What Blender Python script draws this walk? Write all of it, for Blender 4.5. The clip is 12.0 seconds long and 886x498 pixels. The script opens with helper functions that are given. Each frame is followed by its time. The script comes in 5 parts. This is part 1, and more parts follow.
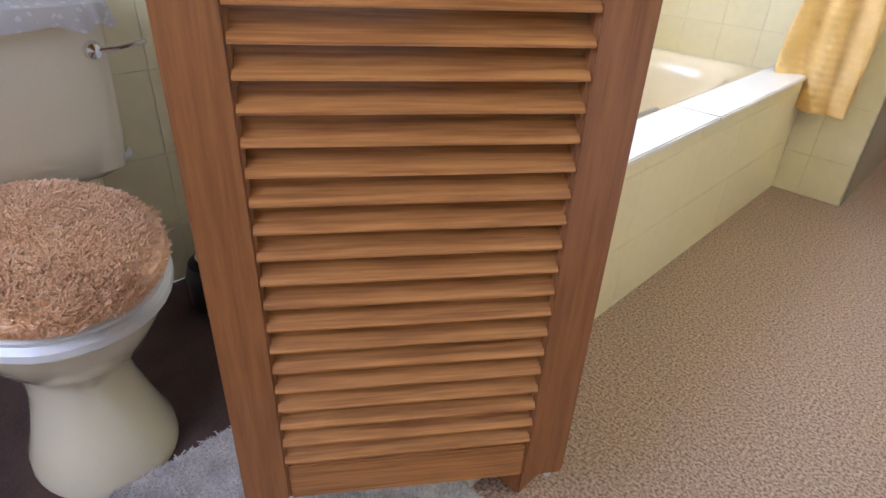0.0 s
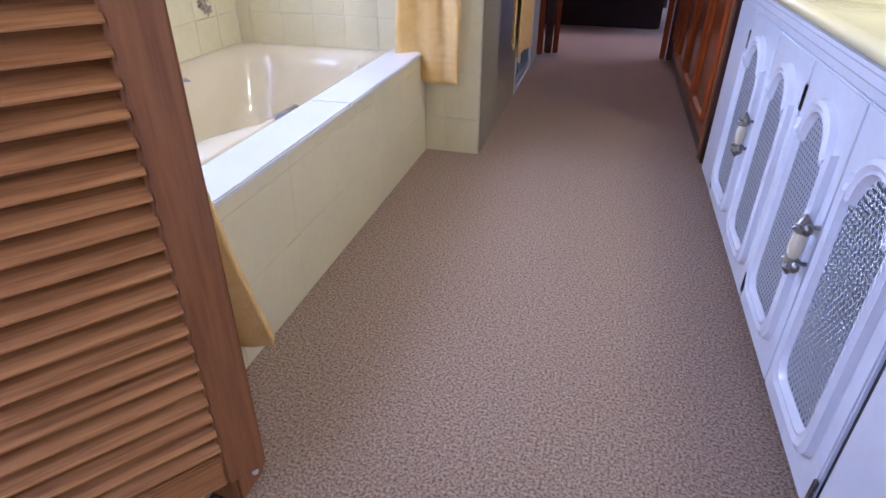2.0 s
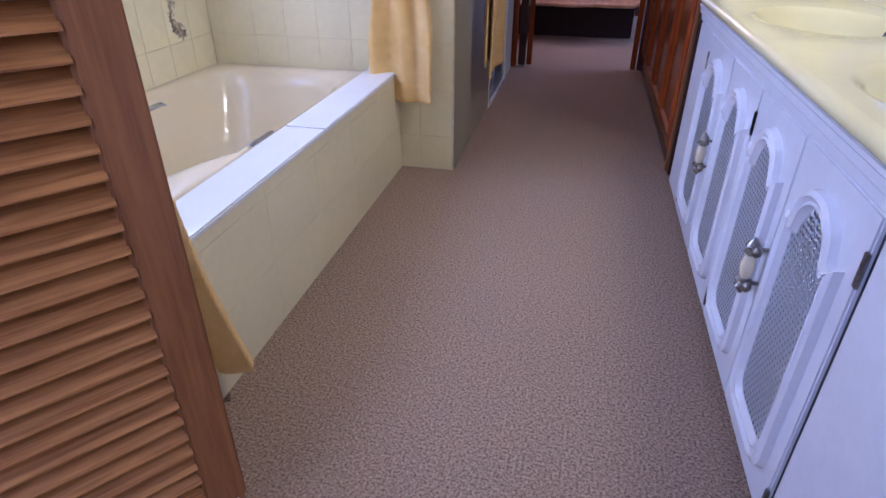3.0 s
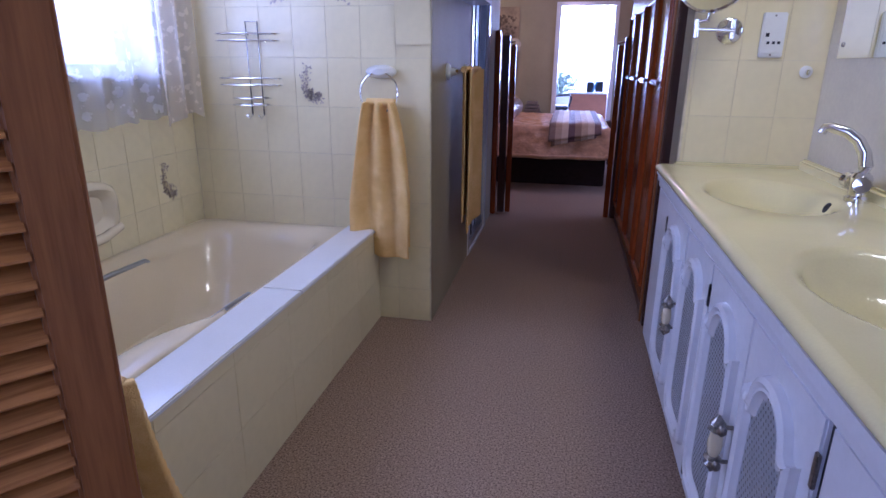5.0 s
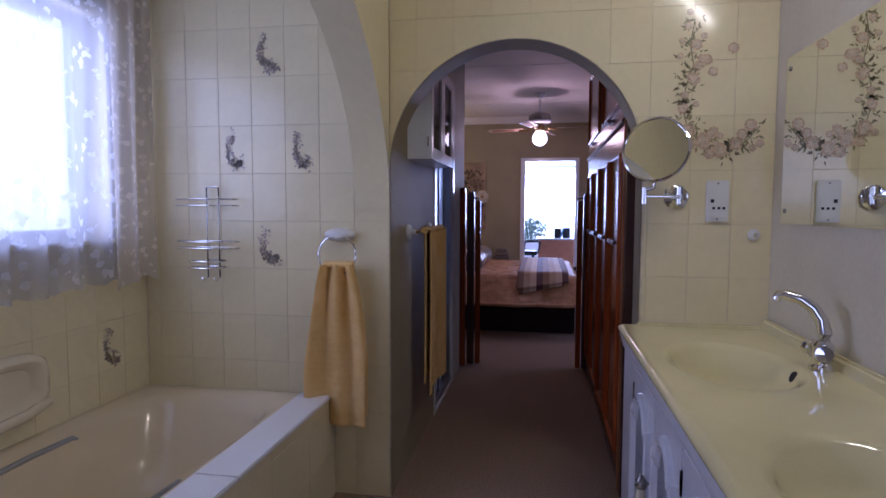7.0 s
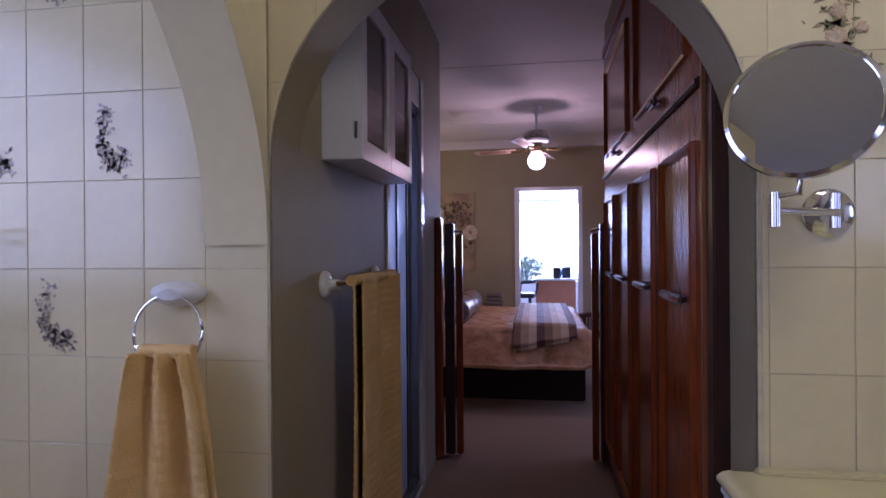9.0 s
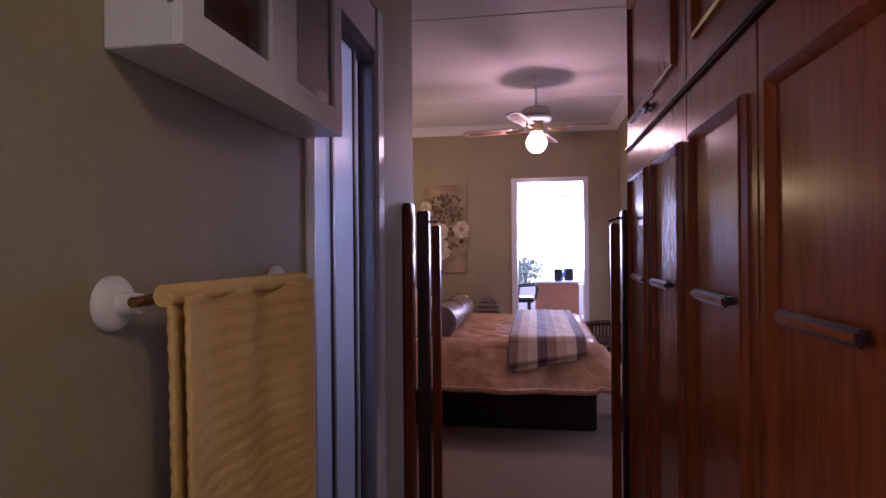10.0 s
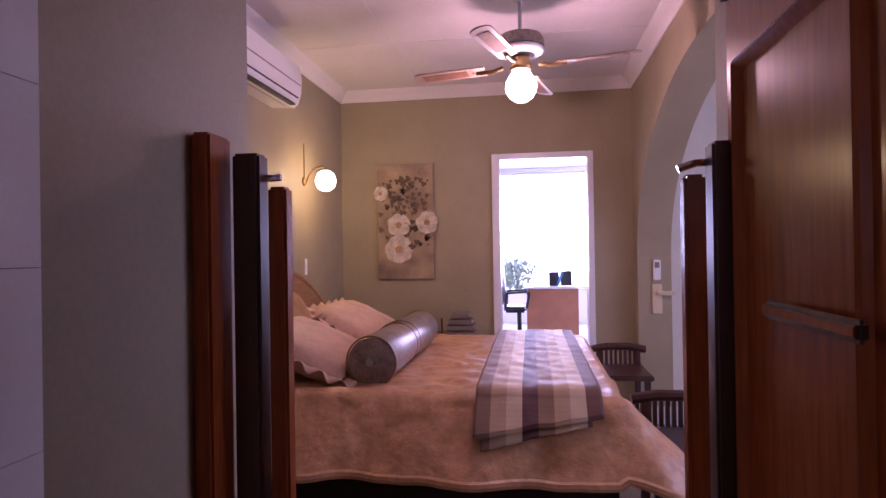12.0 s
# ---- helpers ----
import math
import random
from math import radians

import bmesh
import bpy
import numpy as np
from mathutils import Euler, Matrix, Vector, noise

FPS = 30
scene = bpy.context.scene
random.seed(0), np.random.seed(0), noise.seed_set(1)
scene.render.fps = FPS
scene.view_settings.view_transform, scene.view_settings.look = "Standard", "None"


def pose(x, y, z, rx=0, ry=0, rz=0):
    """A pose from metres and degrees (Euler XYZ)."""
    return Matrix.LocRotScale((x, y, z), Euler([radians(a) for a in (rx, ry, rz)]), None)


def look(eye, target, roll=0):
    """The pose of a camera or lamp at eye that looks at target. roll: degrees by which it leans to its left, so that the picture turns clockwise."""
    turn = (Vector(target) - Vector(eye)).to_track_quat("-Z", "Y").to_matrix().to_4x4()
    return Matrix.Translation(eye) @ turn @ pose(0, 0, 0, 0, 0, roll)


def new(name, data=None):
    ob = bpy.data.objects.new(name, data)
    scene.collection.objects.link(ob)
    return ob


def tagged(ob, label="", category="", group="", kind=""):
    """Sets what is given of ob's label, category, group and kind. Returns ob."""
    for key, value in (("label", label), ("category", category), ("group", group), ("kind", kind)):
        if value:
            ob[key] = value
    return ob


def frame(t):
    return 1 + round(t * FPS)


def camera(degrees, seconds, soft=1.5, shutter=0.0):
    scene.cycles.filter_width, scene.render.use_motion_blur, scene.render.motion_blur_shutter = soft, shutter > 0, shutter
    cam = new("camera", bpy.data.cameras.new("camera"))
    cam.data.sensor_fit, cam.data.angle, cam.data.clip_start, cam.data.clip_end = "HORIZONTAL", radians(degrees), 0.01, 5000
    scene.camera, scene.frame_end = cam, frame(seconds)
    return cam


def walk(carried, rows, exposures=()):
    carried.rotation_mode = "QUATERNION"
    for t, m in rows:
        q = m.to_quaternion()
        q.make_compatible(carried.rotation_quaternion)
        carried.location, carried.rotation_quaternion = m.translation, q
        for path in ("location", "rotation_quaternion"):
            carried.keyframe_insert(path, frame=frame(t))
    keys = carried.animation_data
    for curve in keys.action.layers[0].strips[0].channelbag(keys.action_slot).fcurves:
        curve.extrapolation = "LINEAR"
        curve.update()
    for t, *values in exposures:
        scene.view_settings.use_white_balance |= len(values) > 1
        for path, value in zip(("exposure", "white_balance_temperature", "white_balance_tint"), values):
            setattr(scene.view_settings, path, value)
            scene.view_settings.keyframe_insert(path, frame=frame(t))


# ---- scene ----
cam = camera(74.3, 12.0)
PATH = [
    (0, (-0.031, 0.326, 1.0), (-1.216, 1.577, -0.016), 2.8),
    (0.5, (0.033, 0.353, 0.999), (-0.993, 1.743, -0.009), 2.1),
    (1, (0.096, 0.362, 1.014), (-0.721, 1.884, 0.006), 1.4),
    (1.5, (0.133, 0.358, 1.033), (-0.498, 1.964, 0.022), 0.9),
    (2, (0.163, 0.351, 1.059), (-0.277, 2.018, 0.045), 0.4),
    (2.5, (0.185, 0.335, 1.098), (-0.203, 2.015, 0.084), 0.3),
    (2.7, (0.191, 0.335, 1.113), (-0.198, 2.015, 0.1), 0.1),
    (4.3, (0.203, 0.369, 1.193), (-0.181, 2.166, 0.402), 0.8),
    (4.5, (0.232, 0.362, 1.193), (-0.164, 2.178, 0.456), 0.5),
    (5, (0.244, 0.366, 1.247), (-0.144, 2.234, 0.646), 0.5),
    (5.5, (0.256, 0.371, 1.259), (-0.119, 2.282, 0.804), 0.5),
    (6, (0.286, 0.391, 1.294), (-0.077, 2.329, 0.958), 0.3),
    (6.5, (0.307, 0.407, 1.314), (-0.042, 2.363, 1.086), 0.2),
    (7, (0.303, 0.478, 1.331), (-0.029, 2.446, 1.196), 0.2),
    (7.5, (0.293, 0.673, 1.346), (-0.03, 2.645, 1.269), 0.1),
    (7.7, (0.27, 0.778, 1.32), (-0.04, 2.753, 1.286), 0.1),
    (9.5, (0.254, 2.169, 1.318), (-0.064, 4.143, 1.319), -0.5),
    (10, (0.248, 2.613, 1.288), (-0.064, 4.588, 1.292), -0.5),
    (10.5, (0.252, 2.981, 1.291), (-0.051, 4.958, 1.294), -0.8),
    (11, (0.245, 3.452, 1.298), (-0.052, 5.43, 1.303), -0.7),
    (11.5, (0.259, 3.822, 1.259), (-0.037, 5.8, 1.266), -0.7),
    (12, (0.3, 4.232, 1.265), (0.005, 6.21, 1.274), -0.9),
]
EXPOSURES = [(0.0, 1.22, 5150, 22), (1.0, 1.14, 4800, 26), (2.5, 0.80, 4550, 37), (4.5, 0.04, 4480, 41), (5.5, -0.32, 4540, 42), (6.5, -0.72, 4700, 42),
             (7.5, -1.20, 4850, 42), (9.5, -0.74, 4850, 45), (10.0, -0.60, 5450, 53), (10.5, -0.60, 5250, 57), (11.5, -0.20, 5600, 60), (12.0, -0.08, 5600, 64)]
walk(cam, [(t, look(eye, target, roll)) for t, eye, target, roll in PATH], EXPOSURES)

# ---- light ----
world = bpy.data.worlds.new("world")
scene.world = world
world.use_nodes = True
wn = world.node_tree
sky = wn.nodes.new("ShaderNodeTexSky")
sky.sky_type, sky.sun_disc = "NISHITA", False
sky.sun_elevation, sky.sun_rotation = radians(42), radians(250)
wn.links.new(sky.outputs[0], wn.nodes["Background"].inputs[0])
wn.nodes["Background"].inputs[1].default_value = 0.12
sun = new("sun", bpy.data.lights.new("sun", "SUN"))
sun.data.energy, sun.data.angle, sun.data.color = 3.0, radians(0.5), (1, 0.95, 0.87)
sun.matrix_world = look((0, 0, 20), (-8, 6, 8))


def area(name, eye, target, w, h, watts, color):
    lamp = new(name, bpy.data.lights.new(name, "AREA"))
    lamp.data.shape, lamp.data.size, lamp.data.size_y = "RECTANGLE", w, h
    lamp.data.energy, lamp.data.color = watts, color
    lamp.matrix_world = look(eye, target)
    return lamp


area("bath_window_light", (-1.68, 2.05, 1.68), (1, 2.05, 1.45), 1.4, 0.9, 17, (0.93, 0.96, 1.0))
area("study_window_light", (0.5, 14.42, 1.55), (0.5, 5, 1.3), 2.3, 1.3, 210, (0.80, 0.88, 1.0))
# added fill through the lounge arch, its source out of view
area("lounge_fill_light", (3.35, 7.2, 1.5), (1, 7.2, 1.0), 1.8, 1.3, 26, (0.80, 0.86, 1.0))
# added fill from the unseen south end, brightens the toilet corner
area("rear_fill_light", (-0.70, -1.12, 1.75), (-0.8, 1.2, 0.7), 1.0, 0.8, 11, (0.9, 0.93, 1.0))
area("shower_window_light", (-1.29, 4.55, 1.6), (0, 4.55, 1.4), 0.7, 0.7, 4, (0.90, 0.92, 1.0))
area("mirror_tube_light", (1.10, 2.05, 2.48), (0.35, 2.25, 1.55), 0.06, 0.9, 23, (1.0, 0.89, 0.47))


def bulb(name, place, r, watts, color):
    lamp = new(name, bpy.data.lights.new(name, "POINT"))
    lamp.data.shadow_soft_size, lamp.data.energy, lamp.data.color = r, watts, color
    lamp.location = place


bulb("fan_bulb", (0.265, 7.46, 2.155), 0.04, 21, (1.0, 0.62, 0.46))
bulb("sconce_bulb", (-1.17, 8.33, 1.79), 0.04, 9, (1.0, 0.74, 0.2))


# ---- materials ----
def mat(name, color, rough=0.5, metal=0.0, var=0.12, scale=12.0, bump=0.0, bscale=200.0, stretch=(1, 1, 1), coat=0.0, second=None, spec=None, piece=0.0, span=(0.3, 0.65), shift=False):
    """A surface with two scales of colour variation and fine relief, in object metres."""
    m = bpy.data.materials.new(name)
    m.use_nodes = True
    nt = m.node_tree
    b = nt.nodes["Principled BSDF"]
    tc = nt.nodes.new("ShaderNodeTexCoord")
    mp = nt.nodes.new("ShaderNodeMapping")
    mp.inputs["Scale"].default_value = stretch
    nt.links.new(tc.outputs["Object"], mp.inputs[0])
    if shift:
        who, far = nt.nodes.new("ShaderNodeObjectInfo"), nt.nodes.new("ShaderNodeMath")
        far.operation = "MULTIPLY"
        far.inputs[1].default_value = 40
        nt.links.new(who.outputs["Random"], far.inputs[0])
        nt.links.new(far.outputs[0], mp.inputs["Location"])
    n1 = nt.nodes.new("ShaderNodeTexNoise")
    n1.inputs["Scale"].default_value, n1.inputs["Detail"].default_value = scale, 5
    n2 = nt.nodes.new("ShaderNodeTexNoise")
    n2.inputs["Scale"].default_value, n2.inputs["Detail"].default_value = bscale, 3
    nt.links.new(mp.outputs[0], n1.inputs["Vector"])
    nt.links.new(mp.outputs[0], n2.inputs["Vector"])
    ramp = nt.nodes.new("ShaderNodeValToRGB")
    dark = tuple(c * (1 - 2 * var) for c in color) if second is None else second
    ramp.color_ramp.elements[0].color, ramp.color_ramp.elements[1].color = (*dark, 1), (*[min(1, c * (1 + var)) for c in color], 1)
    ramp.color_ramp.elements[0].position, ramp.color_ramp.elements[1].position = span
    add = nt.nodes.new("ShaderNodeMath")
    add.operation = "MULTIPLY_ADD"
    add.inputs[1].default_value = 0.4
    half = nt.nodes.new("ShaderNodeMath")
    half.operation = "MULTIPLY"
    half.inputs[1].default_value = 0.6
    nt.links.new(n1.outputs[0], half.inputs[0])
    nt.links.new(n2.outputs[0], add.inputs[0])
    nt.links.new(half.outputs[0], add.inputs[2])
    last = add.outputs[0]
    if piece:
        info = nt.nodes.new("ShaderNodeObjectInfo")
        pa = nt.nodes.new("ShaderNodeMath")
        pa.operation = "MULTIPLY_ADD"
        pa.inputs[1].default_value = piece
        nt.links.new(info.outputs["Random"], pa.inputs[0])
        nt.links.new(last, pa.inputs[2])
        last = pa.outputs[0]
    nt.links.new(last, ramp.inputs[0])
    nt.links.new(ramp.outputs[0], b.inputs["Base Color"])
    b.inputs["Roughness"].default_value, b.inputs["Metallic"].default_value = rough, metal
    b.inputs["Coat Weight"].default_value = coat
    if spec is not None:
        b.inputs["Specular IOR Level"].default_value = spec
    if bump:
        bp = nt.nodes.new("ShaderNodeBump")
        bp.inputs["Strength"].default_value, bp.inputs["Distance"].default_value = bump, 0.004
        nt.links.new(n2.outputs[0], bp.inputs["Height"])
        nt.links.new(bp.outputs[0], b.inputs["Normal"])
    return m


def glow(name, color, strength):
    m = bpy.data.materials.new(name)
    m.use_nodes = True
    b = m.node_tree.nodes["Principled BSDF"]
    b.inputs["Base Color"].default_value = (*color, 1)
    b.inputs["Emission Color"].default_value, b.inputs["Emission Strength"].default_value = (*color, 1), strength
    return m


def cloth_mat(name, holes, color=(0.9, 0.9, 0.92), scale=16.0):
    """Sheer woven fabric with a flowered lace pattern."""
    m = bpy.data.materials.new(name)
    m.use_nodes = True
    nt = m.node_tree
    out = nt.nodes["Material Output"]
    nt.nodes.remove(nt.nodes["Principled BSDF"])
    tc = nt.nodes.new("ShaderNodeTexCoord")
    vor = nt.nodes.new("ShaderNodeTexVoronoi")
    vor.inputs["Scale"].default_value = scale
    noi = nt.nodes.new("ShaderNodeTexNoise")
    noi.inputs["Scale"].default_value, noi.inputs["Detail"].default_value = scale * 2.4, 3
    nt.links.new(tc.outputs["Object"], vor.inputs["Vector"])
    nt.links.new(tc.outputs["Object"], noi.inputs["Vector"])
    mul = nt.nodes.new("ShaderNodeMath")
    mul.operation = "ADD"
    nt.links.new(vor.outputs["Distance"], mul.inputs[0])
    nt.links.new(noi.outputs[0], mul.inputs[1])
    ramp = nt.nodes.new("ShaderNodeValToRGB")
    ramp.color_ramp.elements[0].position, ramp.color_ramp.elements[1].position = 0.74, 0.84
    ramp.color_ramp.elements[0].color, ramp.color_ramp.elements[1].color = (0.03, 0.03, 0.03, 1), (holes, holes, holes, 1)
    nt.links.new(mul.outputs[0], ramp.inputs[0])
    tl, df, tr = (nt.nodes.new("ShaderNodeBsdf" + k) for k in ("Translucent", "Diffuse", "Transparent"))
    tl.inputs[0].default_value = df.inputs[0].default_value = (*color, 1)
    m1, m2 = nt.nodes.new("ShaderNodeMixShader"), nt.nodes.new("ShaderNodeMixShader")
    m1.inputs[0].default_value = 0.45
    nt.links.new(tl.outputs[0], m1.inputs[1])
    nt.links.new(df.outputs[0], m1.inputs[2])
    nt.links.new(ramp.outputs[0], m2.inputs[0])
    nt.links.new(m1.outputs[0], m2.inputs[1])
    nt.links.new(tr.outputs[0], m2.inputs[2])
    nt.links.new(m2.outputs[0], out.inputs[0])
    return m


def striped(name, colors, axis, lo, hi, rough=0.9):
    """Woven stripes of equal width across one axis of the object."""
    m = mat(name, colors[0], rough, bump=0.5, bscale=260)
    nt = m.node_tree
    b = nt.nodes["Principled BSDF"]
    tc = nt.nodes.new("ShaderNodeTexCoord")
    sep = nt.nodes.new("ShaderNodeSeparateXYZ")
    mr = nt.nodes.new("ShaderNodeMapRange")
    mr.inputs["From Min"].default_value, mr.inputs["From Max"].default_value = lo, hi
    ramp = nt.nodes.new("ShaderNodeValToRGB")
    ramp.color_ramp.interpolation = "CONSTANT"
    els = ramp.color_ramp.elements
    while len(els) < len(colors):
        els.new(0.5)
    for i, c in enumerate(colors):
        els[i].position, els[i].color = i / len(colors), (*c, 1)
    nt.links.new(tc.outputs["Object"], sep.inputs[0])
    nt.links.new(sep.outputs[axis], mr.inputs[0])
    nt.links.new(mr.outputs[0], ramp.inputs[0])
    nt.links.new(ramp.outputs[0], b.inputs["Base Color"])
    return m


def clear_glass(name, tint=(0.9, 0.93, 0.95), gloss=0.12):
    m = bpy.data.materials.new(name)
    m.use_nodes = True
    nt = m.node_tree
    nt.nodes.remove(nt.nodes["Principled BSDF"])
    tr, gl, mx = nt.nodes.new("ShaderNodeBsdfTransparent"), nt.nodes.new("ShaderNodeBsdfGlossy"), nt.nodes.new("ShaderNodeMixShader")
    tr.inputs[0].default_value, gl.inputs["Roughness"].default_value, mx.inputs[0].default_value = (*tint, 1), 0.03, gloss
    nt.links.new(tr.outputs[0], mx.inputs[1])
    nt.links.new(gl.outputs[0], mx.inputs[2])
    nt.links.new(mx.outputs[0], nt.nodes["Material Output"].inputs[0])
    return m


CARPET = mat("carpet", (0.46, 0.335, 0.235), 0.95, var=0.3, scale=150, bump=1.0, bscale=480, second=(0.15, 0.097, 0.068), spec=0.1, span=(0.38, 0.61))
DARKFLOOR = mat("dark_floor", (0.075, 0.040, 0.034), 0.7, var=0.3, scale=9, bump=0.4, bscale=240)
TILE = mat("cream_tile", (0.79, 0.71, 0.44), 0.16, var=0.03, scale=3, coat=0.2, bump=0.05, bscale=30, piece=0.10)
WHITETILE = mat("white_ledge_tile", (0.80, 0.80, 0.80), 0.15, var=0.03, scale=4)
GROUT = mat("grout", (0.70, 0.63, 0.45), 0.85, var=0.1, scale=30, bump=0.3)
PLASTER = mat("cream_plaster", (0.72, 0.67, 0.54), 0.6, var=0.05, scale=4, bump=0.25, bscale=60)
TAUPE = mat("taupe_paint", (0.335, 0.285, 0.175), 0.6, var=0.07, scale=3, bump=0.10, bscale=90)
CEILING = mat("ceiling_paint", (0.72, 0.69, 0.69), 0.75, var=0.04, scale=3, bump=0.15, bscale=50)
WHITE = mat("white_gloss_paint", (0.76, 0.77, 0.82), 0.22, var=0.03, scale=6, bump=0.12, bscale=45)
# near-black colour for the shade seen through the cane holes
CANESHADE = mat("cane_shadow_gap", (0.09, 0.10, 0.13), 0.8)
CANE = mat("white_cane", (0.74, 0.76, 0.83), 0.4, var=0.05, scale=40)
CERAMIC = mat("cream_ceramic", (0.76, 0.68, 0.48), 0.08, var=0.02, scale=2, coat=0.4)
TUB = mat("cream_acrylic", (0.76, 0.65, 0.43), 0.13, var=0.03, scale=3, coat=0.3)
MARBLE = mat("cream_cultured_marble", (0.77, 0.70, 0.38), 0.10, var=0.03, scale=5, coat=0.3)
PINE = mat("varnished_pine", (0.43, 0.195, 0.054), 0.38, var=0.2, scale=5, stretch=(1.0, 14, 30), bump=0.12, bscale=12, second=(0.275, 0.105, 0.026), coat=0.15, span=(0.36, 0.6), shift=True)
PINEV = mat("varnished_pine_stile", (0.30, 0.122, 0.034), 0.38, var=0.2, scale=6, stretch=(14, 14, 0.8), bump=0.15, bscale=18, second=(0.215, 0.082, 0.023), coat=0.15)
MAHOG = mat("mahogany", (0.265, 0.060, 0.010), 0.24, var=0.25, scale=7, stretch=(8, 8, 0.7), bump=0.01, bscale=14, second=(0.215, 0.047, 0.0085), spec=0.3, coat=0.06)
DARKWOOD = mat("dark_wood", (0.055, 0.018, 0.012), 0.35, var=0.25, scale=6, stretch=(8, 8, 0.8), coat=0.25)
OAK = mat("oak", (0.38, 0.20, 0.08), 0.4, var=0.2, scale=6, stretch=(1, 1, 9), coat=0.2)
CHROME = mat("chrome", (0.80, 0.80, 0.83), 0.09, 1.0, var=0.03, scale=9)
PEWTER = mat("pewter", (0.30, 0.28, 0.26), 0.32, 1.0, var=0.25, scale=60)
BRASS = mat("aged_brass", (0.42, 0.28, 0.12), 0.3, 1.0, var=0.15, scale=30)
ALU = mat("aluminium", (0.44, 0.46, 0.50), 0.30, 1.0, var=0.05, scale=5, stretch=(1, 1, 0.1))
FROST = clear_glass("frosted_glass", (0.62, 0.70, 0.84), 0.25)
RUBBER = mat("dark_rubber", (0.03, 0.03, 0.035), 0.6)
BLACK = mat("black_plastic", (0.012, 0.013, 0.016), 0.35)
PLASTIC = mat("white_plastic", (0.78, 0.78, 0.76), 0.3, var=0.02)
IVORY = mat("ivory_plastic", (0.66, 0.56, 0.36), 0.4, var=0.05)
TOWEL = mat("yellow_towelling", (0.86, 0.61, 0.26), 0.95, var=0.10, scale=9, bump=1.0, bscale=300, spec=0.1, second=(0.78, 0.50, 0.14))
SHAG = mat("peach_shag", (0.86, 0.58, 0.36), 0.95, var=0.2, scale=14, bump=0.8, bscale=160, second=(0.74, 0.44, 0.24), spec=0.1)
MATPILE = mat("grey_mat_pile", (0.72, 0.67, 0.64), 0.95, var=0.2, scale=20, bump=0.8, bscale=160, spec=0.1)
LINEN = mat("peach_coverlet", (0.60, 0.34, 0.17), 0.42, var=0.15, scale=14, bump=0.9, bscale=34, second=(0.44, 0.24, 0.125))
PILLOW = mat("peach_satin", (0.64, 0.42, 0.30), 0.5, var=0.1, scale=9, bump=0.25, bscale=40)
BOLSTER = mat("bronze_satin", (0.31, 0.25, 0.22), 0.28, 0.35, var=0.25, scale=20, bump=0.2, bscale=60)
BASECLOTH = mat("dark_bed_base", (0.03, 0.016, 0.014), 0.9, var=0.2, scale=20)
DESKWOOD = mat("cherry_laminate", (0.50, 0.20, 0.10), 0.4, var=0.1, scale=6)
LACE = cloth_mat("sheer_lace", 0.5, (0.74, 0.76, 0.84))
LACE2 = cloth_mat("cream_lace", 0.30, (0.86, 0.81, 0.76), 22)
DOILY = cloth_mat("white_doily", 0.25, (0.80, 0.80, 0.84), 60)
MIRROR = mat("mirror_silver", (0.86, 0.88, 0.86), 0.015, 1.0, var=0.0)
PANE = clear_glass("window_glass")
CABGLASS = clear_glass("cabinet_glass", (0.55, 0.5, 0.5), 0.25)
GLOBE = glow("lit_opal_glass", (1.0, 0.86, 0.72), 9.0)
GLOBE2 = glow("lit_sconce_glass", (1.0, 0.88, 0.55), 6.0)
DAYSOFT = glow("soft_daylight", (0.90, 0.95, 1.0), 2.6)
DAY = glow("hazy_daylight", (0.93, 0.97, 1.0), 6.0)
PETAL = mat("petal_print", (0.60, 0.46, 0.29), 0.25, var=0.3, scale=60, second=(0.38, 0.25, 0.19))
PETALW = mat("pale_petal_print", (0.68, 0.56, 0.40), 0.25, var=0.2, scale=40)
LEAFP = mat("leaf_print", (0.36, 0.32, 0.18), 0.25, var=0.3, scale=40)
SPRAY = mat("mauve_print", (0.52, 0.44, 0.36), 0.25, var=0.3, scale=60)
LEAF = mat("shrub_leaf", (0.46, 0.62, 0.52), 0.5, var=0.3, scale=8)
EARTH = mat("garden_ground", (0.16, 0.15, 0.08), 0.95, var=0.3, scale=2)
LOUNGETILE = mat("pale_floor_tile", (0.55, 0.57, 0.62), 0.2, var=0.1, scale=5)


# ---- mesh helpers ----
def box(bm, x0, x1, y0, y1, z0, z1):
    v = [bm.verts.new((x, y, z)) for z in (z0, z1) for y in (y0, y1) for x in (x0, x1)]
    for f in ((0, 2, 3, 1), (4, 5, 7, 6), (0, 1, 5, 4), (1, 3, 7, 5), (3, 2, 6, 7), (2, 0, 4, 6)):
        bm.faces.new([v[i] for i in f])
    return bm


def B(x0, x1, y0, y1, z0, z1, bevel=0.0, seg=2):
    bm = box(bmesh.new(), x0, x1, y0, y1, z0, z1)
    if bevel:
        bmesh.ops.bevel(bm, geom=bm.edges[:], offset=bevel, segments=seg, affect="EDGES", clamp_overlap=True)
    return bm


def loft(bm, rings, closed=True, cap0=False, cap1=False):
    rows = [[bm.verts.new(p) for p in r] for r in rings]
    n = len(rows[0])
    for a, b in zip(rows, rows[1:]):
        for i in range(n if closed else n - 1):
            j = (i + 1) % n
            bm.faces.new((a[i], a[j], b[j], b[i]))
    if cap0:
        bm.faces.new(rows[0][::-1])
    if cap1:
        bm.faces.new(rows[-1])
    return bm


